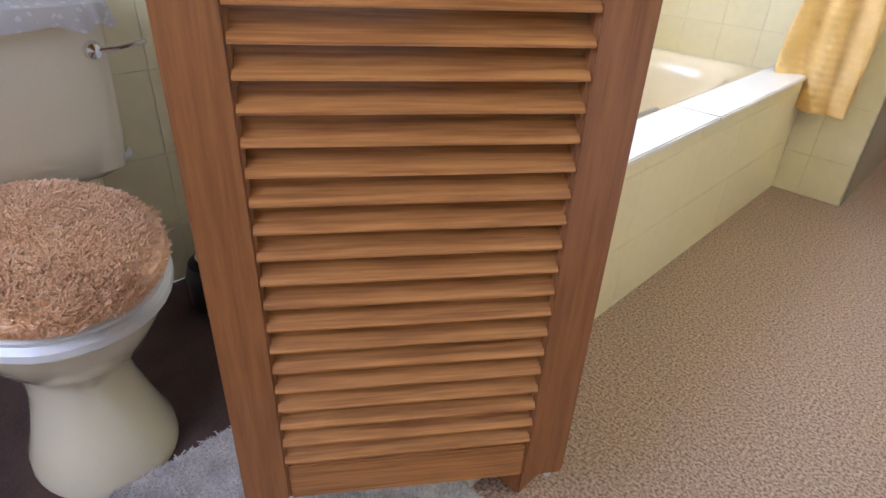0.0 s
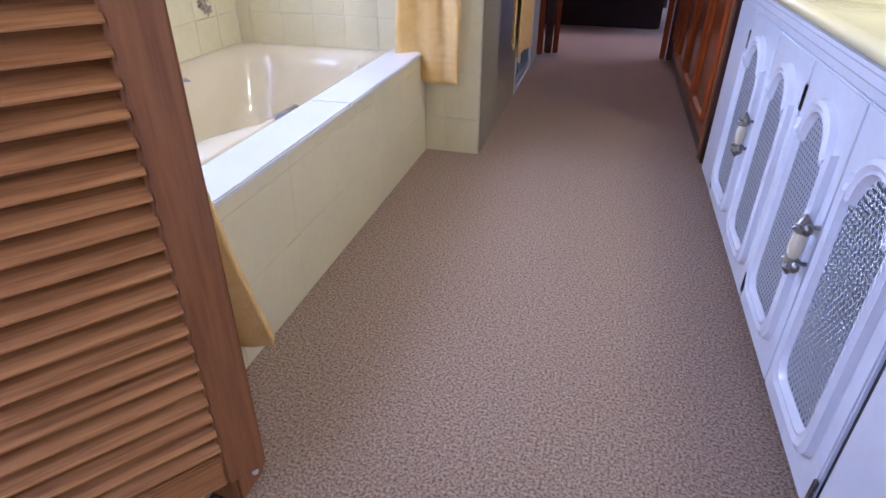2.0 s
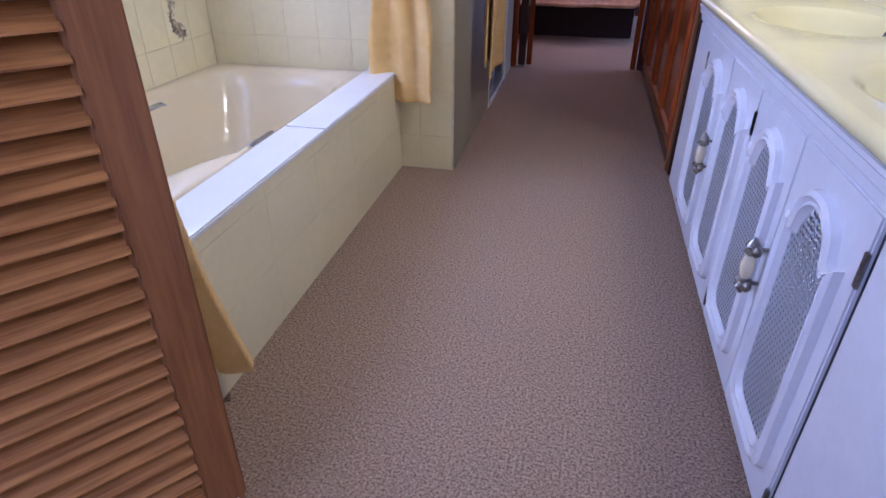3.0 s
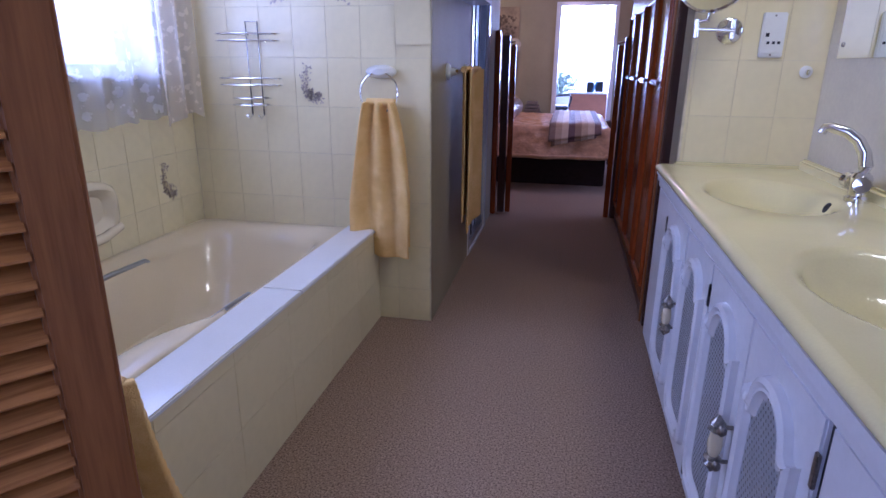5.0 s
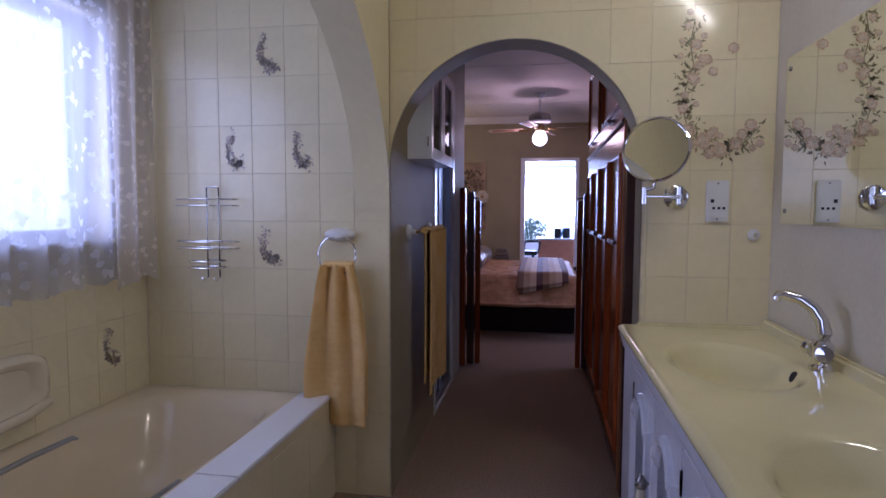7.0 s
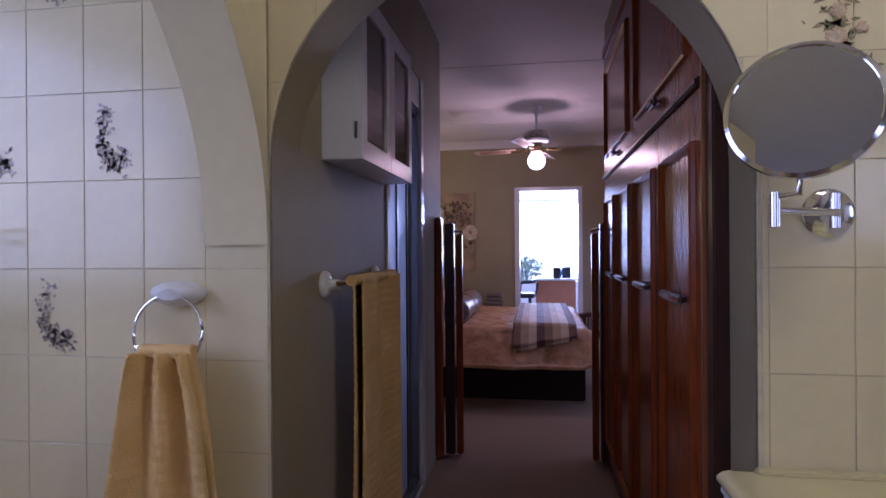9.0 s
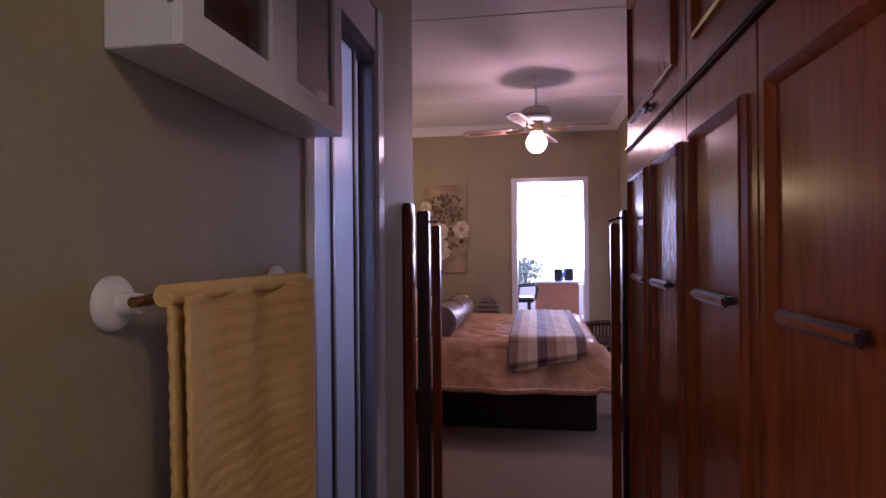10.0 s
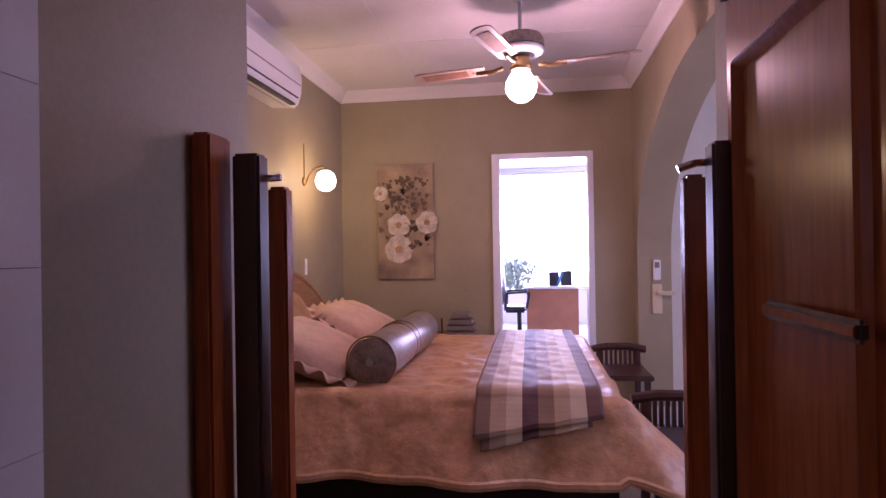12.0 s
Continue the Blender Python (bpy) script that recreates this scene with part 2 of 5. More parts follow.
def tube(bm, pts, r, n=10, r1=None):
    pts = [Vector(p) for p in pts]
    rings = []
    for i, p in enumerate(pts):
        d = (pts[min(i + 1, len(pts) - 1)] - pts[max(i - 1, 0)]).normalized()
        q = d.to_track_quat("Z", "Y")
        k = i / max(1, len(pts) - 1)
        rr = r if r1 is None else r + (r1 - r) * k
        rings.append([p + q @ Vector((rr * math.cos(a), rr * math.sin(a), 0)) for a in (2 * math.pi * j / n for j in range(n))])
    return loft(bm, rings, True, True, True)


def lathe(bm, prof, place, n=24, axis=(0, 0, 1)):
    """prof: (radius, height) along the axis."""
    q = Vector(axis).to_track_quat("Z", "Y")
    return loft(bm, [[Vector(place) + q @ Vector((r * math.cos(a), r * math.sin(a), h)) for a in (2 * math.pi * j / n for j in range(n))] for r, h in prof], True, True, True)


def extrude_poly(bm, pts, d):
    """A prism: the polygon pts swept along the vector d."""
    d = Vector(d)
    a = [bm.verts.new(p) for p in pts]
    b = [bm.verts.new(Vector(p) + d) for p in pts]
    n = len(pts)
    bm.faces.new(a[::-1])
    bm.faces.new(b)
    for i in range(n):
        bm.faces.new((a[i], a[(i + 1) % n], b[(i + 1) % n], b[i]))
    return bm


def sheet(bm, fn, nu, nv):
    g = [[bm.verts.new(fn(i / nu, j / nv)) for i in range(nu + 1)] for j in range(nv + 1)]
    for j in range(nv):
        for i in range(nu):
            bm.faces.new((g[j][i], g[j][i + 1], g[j + 1][i + 1], g[j + 1][i]))
    return bm


def part(name, bm, material, parent=None, label="", smooth=True, solid=0.0):
    me = bpy.data.meshes.new(name)
    bmesh.ops.recalc_face_normals(bm, faces=bm.faces)
    bm.to_mesh(me)
    bm.free()
    me.materials.append(material)
    if smooth:
        me.shade_smooth()
        me.set_sharp_from_angle(angle=radians(40))
    ob = new(name, me)
    if parent is not None:
        ob.parent = parent
    if solid:
        md = ob.modifiers.new("thickness", "SOLIDIFY")
        md.thickness, md.offset = solid, 0
    if label:
        ob["label"] = label
    return ob


def thing(name, label, category, group=""):
    return tagged(new(name), label, category, group)


def structure(name, bm, material, label, smooth=False):
    return tagged(part(name, bm, material, smooth=smooth), label, name.split("_")[0], kind="structure")


# frosted panes scatter the light from behind them
nt = FROST.node_tree
diffuse = nt.nodes.new("ShaderNodeBsdfTranslucent")
diffuse.inputs[0].default_value = (0.68, 0.73, 0.82, 1)
for node in nt.nodes:
    if node.type == "MIX_SHADER":
        nt.links.new(diffuse.outputs[0], node.inputs[1])
    if node.type == "BSDF_GLOSSY":
        node.inputs["Roughness"].default_value = 0.3
        node.inputs["Color"].default_value = (0.7, 0.74, 0.82, 1)
# weak glow for the sheet added outside the lounge
DIMDAY = glow("lounge_fill_glow", (0.85, 0.92, 1.0), 0.5)


# ---- structure: bathroom ----
WX, EX, AY, H = -1.59, 1.22, 3.03, 2.685
ACX, ACZ, AR = 0.172, 1.515, 0.542
BCY, BHY, BCZ, BHZ = 1.90, 1.12, 1.33, 0.90


def arch_z(x):
    """Underside of the passage arch over x, or None beside it."""
    u = (x - ACX) / AR
    return ACZ + AR * math.sqrt(1 - u * u) if abs(u) < 1 else None


bm = box(bmesh.new(), -0.66, EX, -1.2, AY, -0.1, 0)
box(bm, WX, -0.66, 1.08, AY, -0.1, 0)
box(bm, -1.35, 1.15, AY, 9.25, -0.1, 0)
structure("floor_carpet", bm, CARPET, "tan brown cut pile carpet with speckled wear")
structure("floor_toilet", B(WX, -0.66, -1.2, 1.08, -0.1, -0.002), DARKFLOOR, "dark brown floor round the toilet")
WIN = (1.35, 2.80, 1.20, 2.15)
bm = box(bmesh.new(), WX - 0.2, WX, -1.2, 3.2, 0, WIN[2])
box(bm, WX - 0.2, WX, -1.2, 3.2, WIN[3], H)
box(bm, WX - 0.2, WX, -1.2, WIN[0], WIN[2], WIN[3])
box(bm, WX - 0.2, WX, WIN[1], 3.2, WIN[2], WIN[3])
wall_w = structure("wall_west", bm, GROUT, "cream tiled bathroom wall with a window")
bm = box(bmesh.new(), EX, EX + 0.15, -1.2, 3.2, 0, H)
wall_e = structure("wall_east", bm, PLASTER, "pale smooth wall behind the vanity")
# the opening left in this unseen wall is invented, placed with the rear fill
bm = box(bmesh.new(), WX, EX, -1.35, -1.2, 0, 1.35)
box(bm, WX, EX, -1.35, -1.2, 2.15, H)
box(bm, WX, -1.20, -1.35, -1.2, 1.35, 2.15)
box(bm, -0.20, EX, -1.35, -1.2, 1.35, 2.15)
structure("wall_south", bm, PLASTER, "plain cream wall")
bm = box(bmesh.new(), WX, -0.64, 1.04, 1.24, 0, H)
box(bm, -0.64, -0.50, 0.93, 1.10, 0, H)
structure("wall_partition", bm, PLASTER, "tiled partition at the end of the bath")
structure("ceiling_bathroom", B(WX - 0.2, EX + 0.15, -1.35, 3.2, H, H + 0.1), CEILING, "white bathroom ceiling")
# wall with the passage arch
N = 32
bm = box(bmesh.new(), WX, ACX - AR, AY, 3.2, 0, H)
box(bm, ACX + AR, EX, AY, 3.2, 0, H)
xs = [ACX - AR * math.cos(math.pi * i / N) for i in range(N + 1)]
prof = [(x, AY, (arch_z(x) or ACZ)) for x in xs] + [(ACX + AR, AY, H), (ACX - AR, AY, H)]
extrude_poly(bm, prof, (0, 0.17, 0))
wall_n = structure("wall_arch", bm, GROUT, "cream tiled wall with a round arched passage")
bm = loft(bmesh.new(), [[(x + dx, y, z + dz) for x, z, dx, dz in
                         [(ACX - AR, 0, 0.003, 0)] + [(ACX - (AR - 0.003) * math.cos(math.pi * i / N), ACZ + (AR - 0.003) * math.sin(math.pi * i / N), 0, 0) for i in range(N + 1)] + [(ACX + AR, 0, -0.003, 0)]]
                        for y in (AY + 0.004, 3.199)], closed=False)
structure("trim_arch_reveal", bm, TAUPE, "taupe painted reveal of the round arch", True)
# arched screen wall over the bath
ys = [1.10 + (BCY + BHY - 1.10) * math.sin(math.pi / 2 * i / N) for i in range(N + 1)]
pts = [(-0.53, y, BCZ + BHZ * math.sqrt(max(0, 1 - ((y - BCY) / BHY) ** 2))) for y in ys]
prof = pts + [(-0.53, AY - 0.008, BCZ), (-0.53, AY - 0.008, H), (-0.53, 1.10, H)]
structure("wall_bath_arch", extrude_poly(bmesh.new(), prof, (0.16, 0, 0)), TILE, "cream wall with a wide arch over the bath", True)

# window of the bathroom
win = tagged(new("window_1"), "white steel window behind lace curtains", "window", kind="structure")
bm = bmesh.new()
for y0, y1, z0, z1 in ((1.35, 1.39, 1.2, 2.15), (2.76, 2.80, 1.2, 2.15), (1.39, 2.76, 1.2, 1.24), (1.39, 2.76, 2.11, 2.15), (2.05, 2.09, 1.24, 2.11)):
    box(bm, -1.76, -1.72, y0, y1, z0, z1)
part("window_frame", bm, WHITE, win)
part("pane", B(-1.742, -1.738, 1.39, 2.05, 1.24, 2.11), PANE, win).visible_shadow = False
part("pane", B(-1.742, -1.738, 2.09, 2.76, 1.24, 2.11), PANE, win).visible_shadow = False
part("window_sill", B(-1.73, -1.565, 1.33, 2.82, 1.175, 1.2, 0.004), WHITETILE, win)
structure("backdrop_garden", B(-2.9, -2.88, -0.5, 5.0, 0, 4.0), DAYSOFT, "bright hazy daylight outside the bathroom window")

# ---- structure: passage ----
bm = box(bmesh.new(), -0.55, -0.37, 3.2, 4.128, 0, H)
box(bm, -0.55, -0.37, 4.128, 4.945, 2.25, H)
box(bm, -0.55, -0.37, 4.945, 5.56, 0, H)
box(bm, -1.35, -0.55, 5.41, 5.56, 0, H)
structure("wall_passage", bm, TAUPE, "olive taupe painted passage wall")
bm = box(bmesh.new(), -1.4, -1.3, 3.2, 5.41, 0, 1.2)
box(bm, -1.4, -1.3, 3.2, 5.41, 2.0, H)
box(bm, -1.4, -1.3, 3.2, 4.25, 1.2, 2.0)
box(bm, -1.4, -1.3, 5.05, 5.41, 1.2, 2.0)
box(bm, -1.3, -0.55, 3.2, 3.3, 0, H)
structure("wall_shower", bm, TILE, "tiled walls of the shower recess")
bm = box(bmesh.new(), 1.27, 1.37, 3.2, 5.6, 0, H)
box(bm, 1.15, 1.27, 5.44, 5.6, 0, H)
box(bm, 0.70, 1.15, 5.44, 5.56, 0, H)
structure("wall_wardrobe_niche", bm, TAUPE, "taupe wall round the wardrobe")
structure("ceiling_passage", B(-1.4, 1.4, 3.2, 9.4, H, H + 0.1), CEILING, "off-white boarded ceiling of passage and bedroom")
bm = bmesh.new()
for x in (-0.62, 0.45):
    box(bm, x, x + 0.012, 3.25, 9.2, H - 0.004, H)
for y in (6.1, 8.1):
    box(bm, -1.3, 1.1, y, y + 0.012, H - 0.004, H)
structure("trim_ceiling_strips", bm, CEILING, "thin cover strips on the ceiling boards")

# ---- structure: bedroom ----
structure("wall_bedroom_west", B(-1.5, -1.35, 5.41, 9.4, 0, H), TAUPE, "taupe painted bedroom wall")
DX0, DX1, DZ = 0.03, 0.80, 2.045
bm = box(bmesh.new(), -1.35, DX0, 9.25, 9.4, 0, H)
box(bm, DX1, 1.3, 9.25, 9.4, 0, H)
box(bm, DX0, DX1, 9.25, 9.4, DZ, H)
structure("wall_bedroom_north", bm, TAUPE, "taupe bedroom wall with a doorway")
frame_1 = tagged(new("door_1"), "white painted open doorway frame to the study", "door frame", kind="structure")
for x0, x1, z0, z1 in ((DX0 - 0.045, DX0 + 0.02, 0, DZ + 0.045), (DX1 - 0.02, DX1 + 0.03, 0, DZ + 0.045), (DX0 + 0.02, DX1 - 0.02, DZ - 0.005, DZ + 0.045)):
    part("jamb", B(x0, x1, 9.225, 9.42, z0, z1, 0.006), WHITE, frame_1)
LCY, LHY, LCZ, LHZ, ARCH_Y0 = 7.25, 1.86, 1.2, 1.14, 5.602
spring = math.acos((ARCH_Y0 - LCY) / LHY)
pts = [(1.15, LCY + LHY * math.cos(spring * i / N), LCZ + LHZ * math.sin(spring * i / N)) for i in range(N + 1)]
bm = bmesh.new()
extrude_poly(bm, pts + [(1.15, ARCH_Y0, H), (1.15, LCY + LHY, H)], (0.26, 0, 0))
box(bm, 1.15, 1.41, LCY + LHY, 9.25, 0, H)
structure("wall_bedroom_east", bm, TAUPE, "taupe bedroom wall with a broad arch", True)


def cornice(name, a, b, inward):
    a, b, inward = Vector(a), Vector(b), Vector(inward)
    prof = [(0, 0), (0, -0.09), (0.012, -0.09), (0.02, -0.07), (0.045, -0.035), (0.075, -0.018), (0.085, 0)]
    return structure(name, loft(bmesh.new(), [[p + inward * u + Vector((0, 0, v)) for u, v in prof] for p in (a, b)], True, True, True), CEILING, "white moulded ceiling cornice", True)


cornice("trim_cornice_north", (-1.35, 9.25, H), (1.15, 9.25, H), (0, -1, 0))
cornice("trim_cornice_west", (-1.35, 5.56, H), (-1.35, 9.25, H), (1, 0, 0))
cornice("trim_cornice_east", (1.15, 5.6, H), (1.15, 9.25, H), (-1, 0, 0))
structure("baseboard_east", B(1.132, 1.15, 9.115, 9.24, 0, 0.09, 0.004), DARKWOOD, "dark wooden skirting board")

# lounge beyond the arch
structure("floor_lounge", B(1.15, 3.6, 5.3, 9.4, -0.1, -0.002), LOUNGETILE, "pale glossy tiled floor beyond the arch")
# unseen east wall, its opening made up to let fill light in
bm = box(bmesh.new(), 3.5, 3.6, 5.3, 9.4, 0, 0.8)
box(bm, 3.5, 3.6, 5.3, 9.4, 2.2, H)
box(bm, 3.5, 3.6, 5.3, 6.2, 0.8, 2.2)
box(bm, 3.5, 3.6, 8.2, 9.4, 0.8, 2.2)
box(bm, 1.3, 3.5, 9.25, 9.4, 0, H)
box(bm, 1.37, 3.5, 5.3, 5.45, 0, H)
structure("wall_lounge", bm, PLASTER, "cream lounge walls")
structure("ceiling_lounge", B(1.3, 3.6, 5.3, 9.4, H + 0.004, H + 0.1), CEILING, "white lounge ceiling")
# glowing sheet added behind the made-up opening
structure("backdrop_lounge", B(4.6, 4.62, 4, 10, 0, 4), DIMDAY, "added glowing sheet outside the unseen lounge opening")

# study beyond the doorway
structure("floor_study", B(-1.6, 2.3, 9.25, 14.7, -0.1, -0.004), LOUNGETILE, "pale study floor")
WS = (-0.7, 1.75, 0.55, 2.62)
bm = box(bmesh.new(), -1.6, 2.3, 14.5, 14.65, 0, WS[2])
box(bm, -1.6, 2.3, 14.5, 14.65, WS[3], H)
box(bm, -1.6, WS[0], 14.5, 14.65, WS[2], WS[3])
box(bm, WS[1], 2.3, 14.5, 14.65, WS[2], WS[3])
box(bm, -1.7, -1.6, 9.4, 14.65, 0, H)
box(bm, 2.3, 2.4, 9.4, 14.65, 0, H)
box(bm, -1.7, -1.35, 9.25, 9.4, 0, H)
box(bm, 1.3, 2.4, 9.4, 9.5, 0, H)
structure("wall_study", bm, mat("white_study_paint", (0.80, 0.80, 0.80), 0.6, var=0.03), "white study walls")
structure("ceiling_study", B(-1.7, 2.4, 9.4, 14.65, H, H + 0.1), CEILING, "white study ceiling")
win2 = tagged(new("window_2"), "wide bright study window with steel frame", "window", kind="structure")
for x in (WS[0], WS[1] - 0.04):
    part("mullion", B(x, x + 0.04, 14.55, 14.59, WS[2], WS[3]), WHITE, win2)
for z in (WS[2], WS[3] - 0.04):
    part("transom", B(WS[0], WS[1], 14.555, 14.585, z, z + 0.035), WHITE, win2)
part("pane", B(WS[0], WS[1], 14.568, 14.572, WS[2], WS[3]), PANE, win2).visible_shadow = False
structure("ground", B(-60, 60, -60, 80, -0.5, -0.12), EARTH, "dry garden ground")
structure("backdrop_study", B(-9, 10, 22, 22.05, -0.1, 9), DAY, "bright hazy sky outside the study window")


# ---- bathroom things ----
def superring(cx, cy, hx, hy, z, p, n=56):
    out = []
    for i in range(n):
        a = 2 * math.pi * i / n
        c, s = math.cos(a), math.sin(a)
        out.append((cx + hx * math.copysign(abs(c) ** (2 / p), c), cy + hy * math.copysign(abs(s) ** (2 / p), s), z))
    return out


bath = thing("bathtub", "cream moulded acrylic bathtub with grab handles", "bathtub")
cx, cy = -1.186, 2.135
rings = [superring(cx, cy, 0.403, 0.89, z, 40) for z in (0.40, 0.455)]
rings += [superring(cx, cy, hx, hy, z, p) for hx, hy, z, p in
          ((0.401, 0.885, 0.470, 30), (0.385, 0.86, 0.471, 12), (0.37, 0.82, 0.466, 6), (0.350, 0.785, 0.445, 5), (0.332, 0.75, 0.40, 4.5), (0.305, 0.68, 0.25, 4.2), (0.27, 0.60, 0.13, 4), (0.21, 0.52, 0.09, 3.5))]
part("tub", loft(bmesh.new(), rings, True, False, True), TUB, bath)


def armrest(side):
    def fn(u, v):
        y = 1.42 + 0.52 * u
        rise = math.sin(math.pi * min(1, u * 1.15)) ** 0.7 if u < 0.87 else 0
        w = 0.03 + 0.17 * max(0, rise)
        return (cx + side * (0.385 - w * v), y, 0.468 - 0.06 * v ** 3 + 0.012 * math.sin(math.pi * v) - 0.1 * max(0, v - 0.75))
    return sheet(bmesh.new(), fn, 24, 10)


part("armrest", armrest(1), TUB, bath, solid=0.012)
for x, y0, y1, z, nm in ((-1.528, 2.05, 2.50, 0.412, 0), (-0.826, 1.84, 2.15, 0.455, 1)):
    part("grab_handle", tube(bmesh.new(), [(x, y0, z - 0.012), (x, y0 + 0.03, z + 0.006), (x, (y0 + y1) / 2, z + 0.01), (x, y1 - 0.03, z + 0.006), (x, y1, z - 0.012)], 0.011), ALU, bath, "brushed metal grab handle")
surround = thing("bath_surround", "cream tiled bath panel with a white ledge", "bath panel")
part("panel", B(-0.775, -0.638, 1.24, AY, 0, 0.47), GROUT, surround, smooth=False)
y = 1.245
while y < 3.02:
    y1 = min(y + 0.892, 3.026)
    part("ledge_tile", B(-0.782, -0.628, y, y1 - 0.003, 0.470, 0.487, 0.004), WHITETILE, surround)
    y += 0.892
part("sealant", tube(bmesh.new(), [(-0.785, 1.25, 0.474), (-0.785, 3.02, 0.474)], 0.006, 8), PLASTIC, surround)

soap = thing("soap_dish", "cream ceramic recessed soap dish on the tiles", "soap dish")
part("frame", loft(bmesh.new(), [[(WX + d, yy, zz) for _, yy, zz in [(0, q[0], q[1]) for q in superring(2.14, 0.68, hy, hz, 0, 4, 40)]] for d, hy, hz in
     ((0.004, 0.28, 0.118), (0.022, 0.278, 0.116), (0.040, 0.262, 0.104), (0.045, 0.245, 0.092), (0.036, 0.225, 0.078), (0.010, 0.205, 0.062), (0.008, 0.17, 0.05))], True, False, True), CERAMIC, soap)
part("lip", tube(bmesh.new(), [(WX + 0.03, 1.88, 0.592), (WX + 0.06, 2.0, 0.578), (WX + 0.068, 2.14, 0.574), (WX + 0.06, 2.28, 0.578), (WX + 0.03, 2.40, 0.592)], 0.02), CERAMIC, soap)


def hang(name, label, place, along, out, w0, w1, h, folds, depth, seed, group="", back=True, slope=0.0, thick=0.007):
    """A towel that hangs from place; along: its width's direction; out: away from the wall."""
    t = thing(name, label, "towel", group)
    a, o = Vector(along), Vector(out)
    rnd = random.Random(seed)
    ph = rnd.random() * 6

    def layer(off, hh):
        def fn(u, v):
            w = w0 + (w1 - w0) * min(1, v * 1.6) ** 0.7
            f = math.sin(u * folds * math.pi * 2 + ph + 0.6 * math.sin(v * 3 + ph)) * depth * (0.35 + 0.65 * (1 - v * 0.5))
            ridge = 0.0011 * math.sin(v * hh * 2 * math.pi / 0.028)
            sway = 0.012 * math.sin(v * 4 + ph) * v
            edge = 0.012 * math.cos(u * math.pi * 2)
            return Vector(place) + a * ((u - 0.5) * w + sway) + o * (off + f + ridge + edge + slope * v ** 1.5) + Vector((0, 0, -v * hh + 0.008 * math.sin(u * 5 + ph) * v))
        return sheet(bmesh.new(), fn, 40, 150)
    part("front_fall", layer(0.03, h), TOWEL, t, solid=thick)
    if back:
        part("back_fall", layer(0.002, h * 0.93), TOWEL, t, solid=0.006)
        part("fold", tube(bmesh.new(), [Vector(place) + a * (w0 * (k - 0.5)) + o * 0.016 for k in (0, 0.25, 0.5, 0.75, 1)], 0.017, 10), TOWEL, t)
    return t


hang("hand_towel", "yellow ribbed towel hung through a ring", (-0.585, AY - 0.06, 1.085), (1, 0, 0), (0, -1, 0), 0.13, 0.285, 0.72, 2.1, 0.026, 3)
hang("hand_towel", "yellow towel draped low over the bath end", (-0.64, 1.246, 0.62), (1, 0, 0), (0, 1, 0), 0.09, 0.15, 0.53, 1.4, 0.012, 5, back=False, slope=0.085, thick=0.03)
hang("bath_towel", "yellow ribbed towel folded over a wall rail", (-0.30, 3.64, 1.225), (0, 1, 0), (1, 0, 0), 0.51, 0.49, 0.86, 2.2, 0.010, 8)

ring = thing("towel_ring", "white ceramic and chrome towel ring on tiles", "towel ring")
part("holder", loft(bmesh.new(), [[(-0.60 + hx * math.cos(a), AY - d, 1.215 + hz * math.sin(a)) for a in (2 * math.pi * k / 28 for k in range(28))] for d, hx, hz in ((0.002, 0.07, 0.03), (0.022, 0.07, 0.03), (0.04, 0.055, 0.022), (0.052, 0.03, 0.014))], True, False, True), PLASTIC, ring)
part("ring", tube(bmesh.new(), [(-0.60 + 0.088 * math.sin(a), AY - 0.045 - 0.02 * (1 - math.cos(a)) * 0.5, 1.125 + 0.088 * math.cos(a)) for a in (2 * math.pi * k / 40 for k in range(41))], 0.004, 8), CHROME, ring)

rail = thing("towel_rail", "metal towel rail with white ceramic rosettes", "towel rail")
for y in (3.385, 3.93):
    part("rosette", lathe(bmesh.new(), [(0.041, 0.001), (0.041, 0.008), (0.036, 0.015), (0.018, 0.020), (0.015, 0.05), (0.0, 0.052)], (-0.37, y, 1.214), 28, (1, 0, 0)), PLASTIC, rail)
part("bar", tube(bmesh.new(), [(-0.315, 3.36, 1.218), (-0.315, 3.98, 1.218)], 0.008), BRASS, rail)

# corner rack
rack = thing("shower_rack", "chrome wire shower caddy hung on the tiles", "shower caddy")
bm = bmesh.new()
for x in (-1.245, -1.185):
    tube(bm, [(x, AY - 0.03, 1.43), (x, AY - 0.03, 1.01), (x, AY - 0.06, 0.995), (x, AY - 0.08, 1.01)], 0.004, 6)
tube(bm, [(-1.245, AY - 0.03, 1.43), (-1.185, AY - 0.03, 1.43)], 0.004, 6)
part("back_frame", bm, CHROME, rack)
for z, w in ((1.345, 0.155), (1.15, 0.155), (1.06, 0.09)):
    bm = bmesh.new()
    for dz in (0, 0.03):
        tube(bm, [(-1.215 + w * math.cos(a), AY - 0.075 + 0.055 * math.sin(a), z + dz) for a in (2 * math.pi * k / 20 for k in range(21))], 0.003, 6)
    rungs = []
    for k in range(7):
        x = -1.215 + w * (k - 3) / 3.6
        rungs.append(tube(bmesh.new(), [(x, AY - 0.028, z), (x, AY - 0.118, z)], 0.002, 5))
    sh = part("shelf", bm, CHROME, rack)
    for rg in rungs:
        part("wire", rg, CHROME, sh)


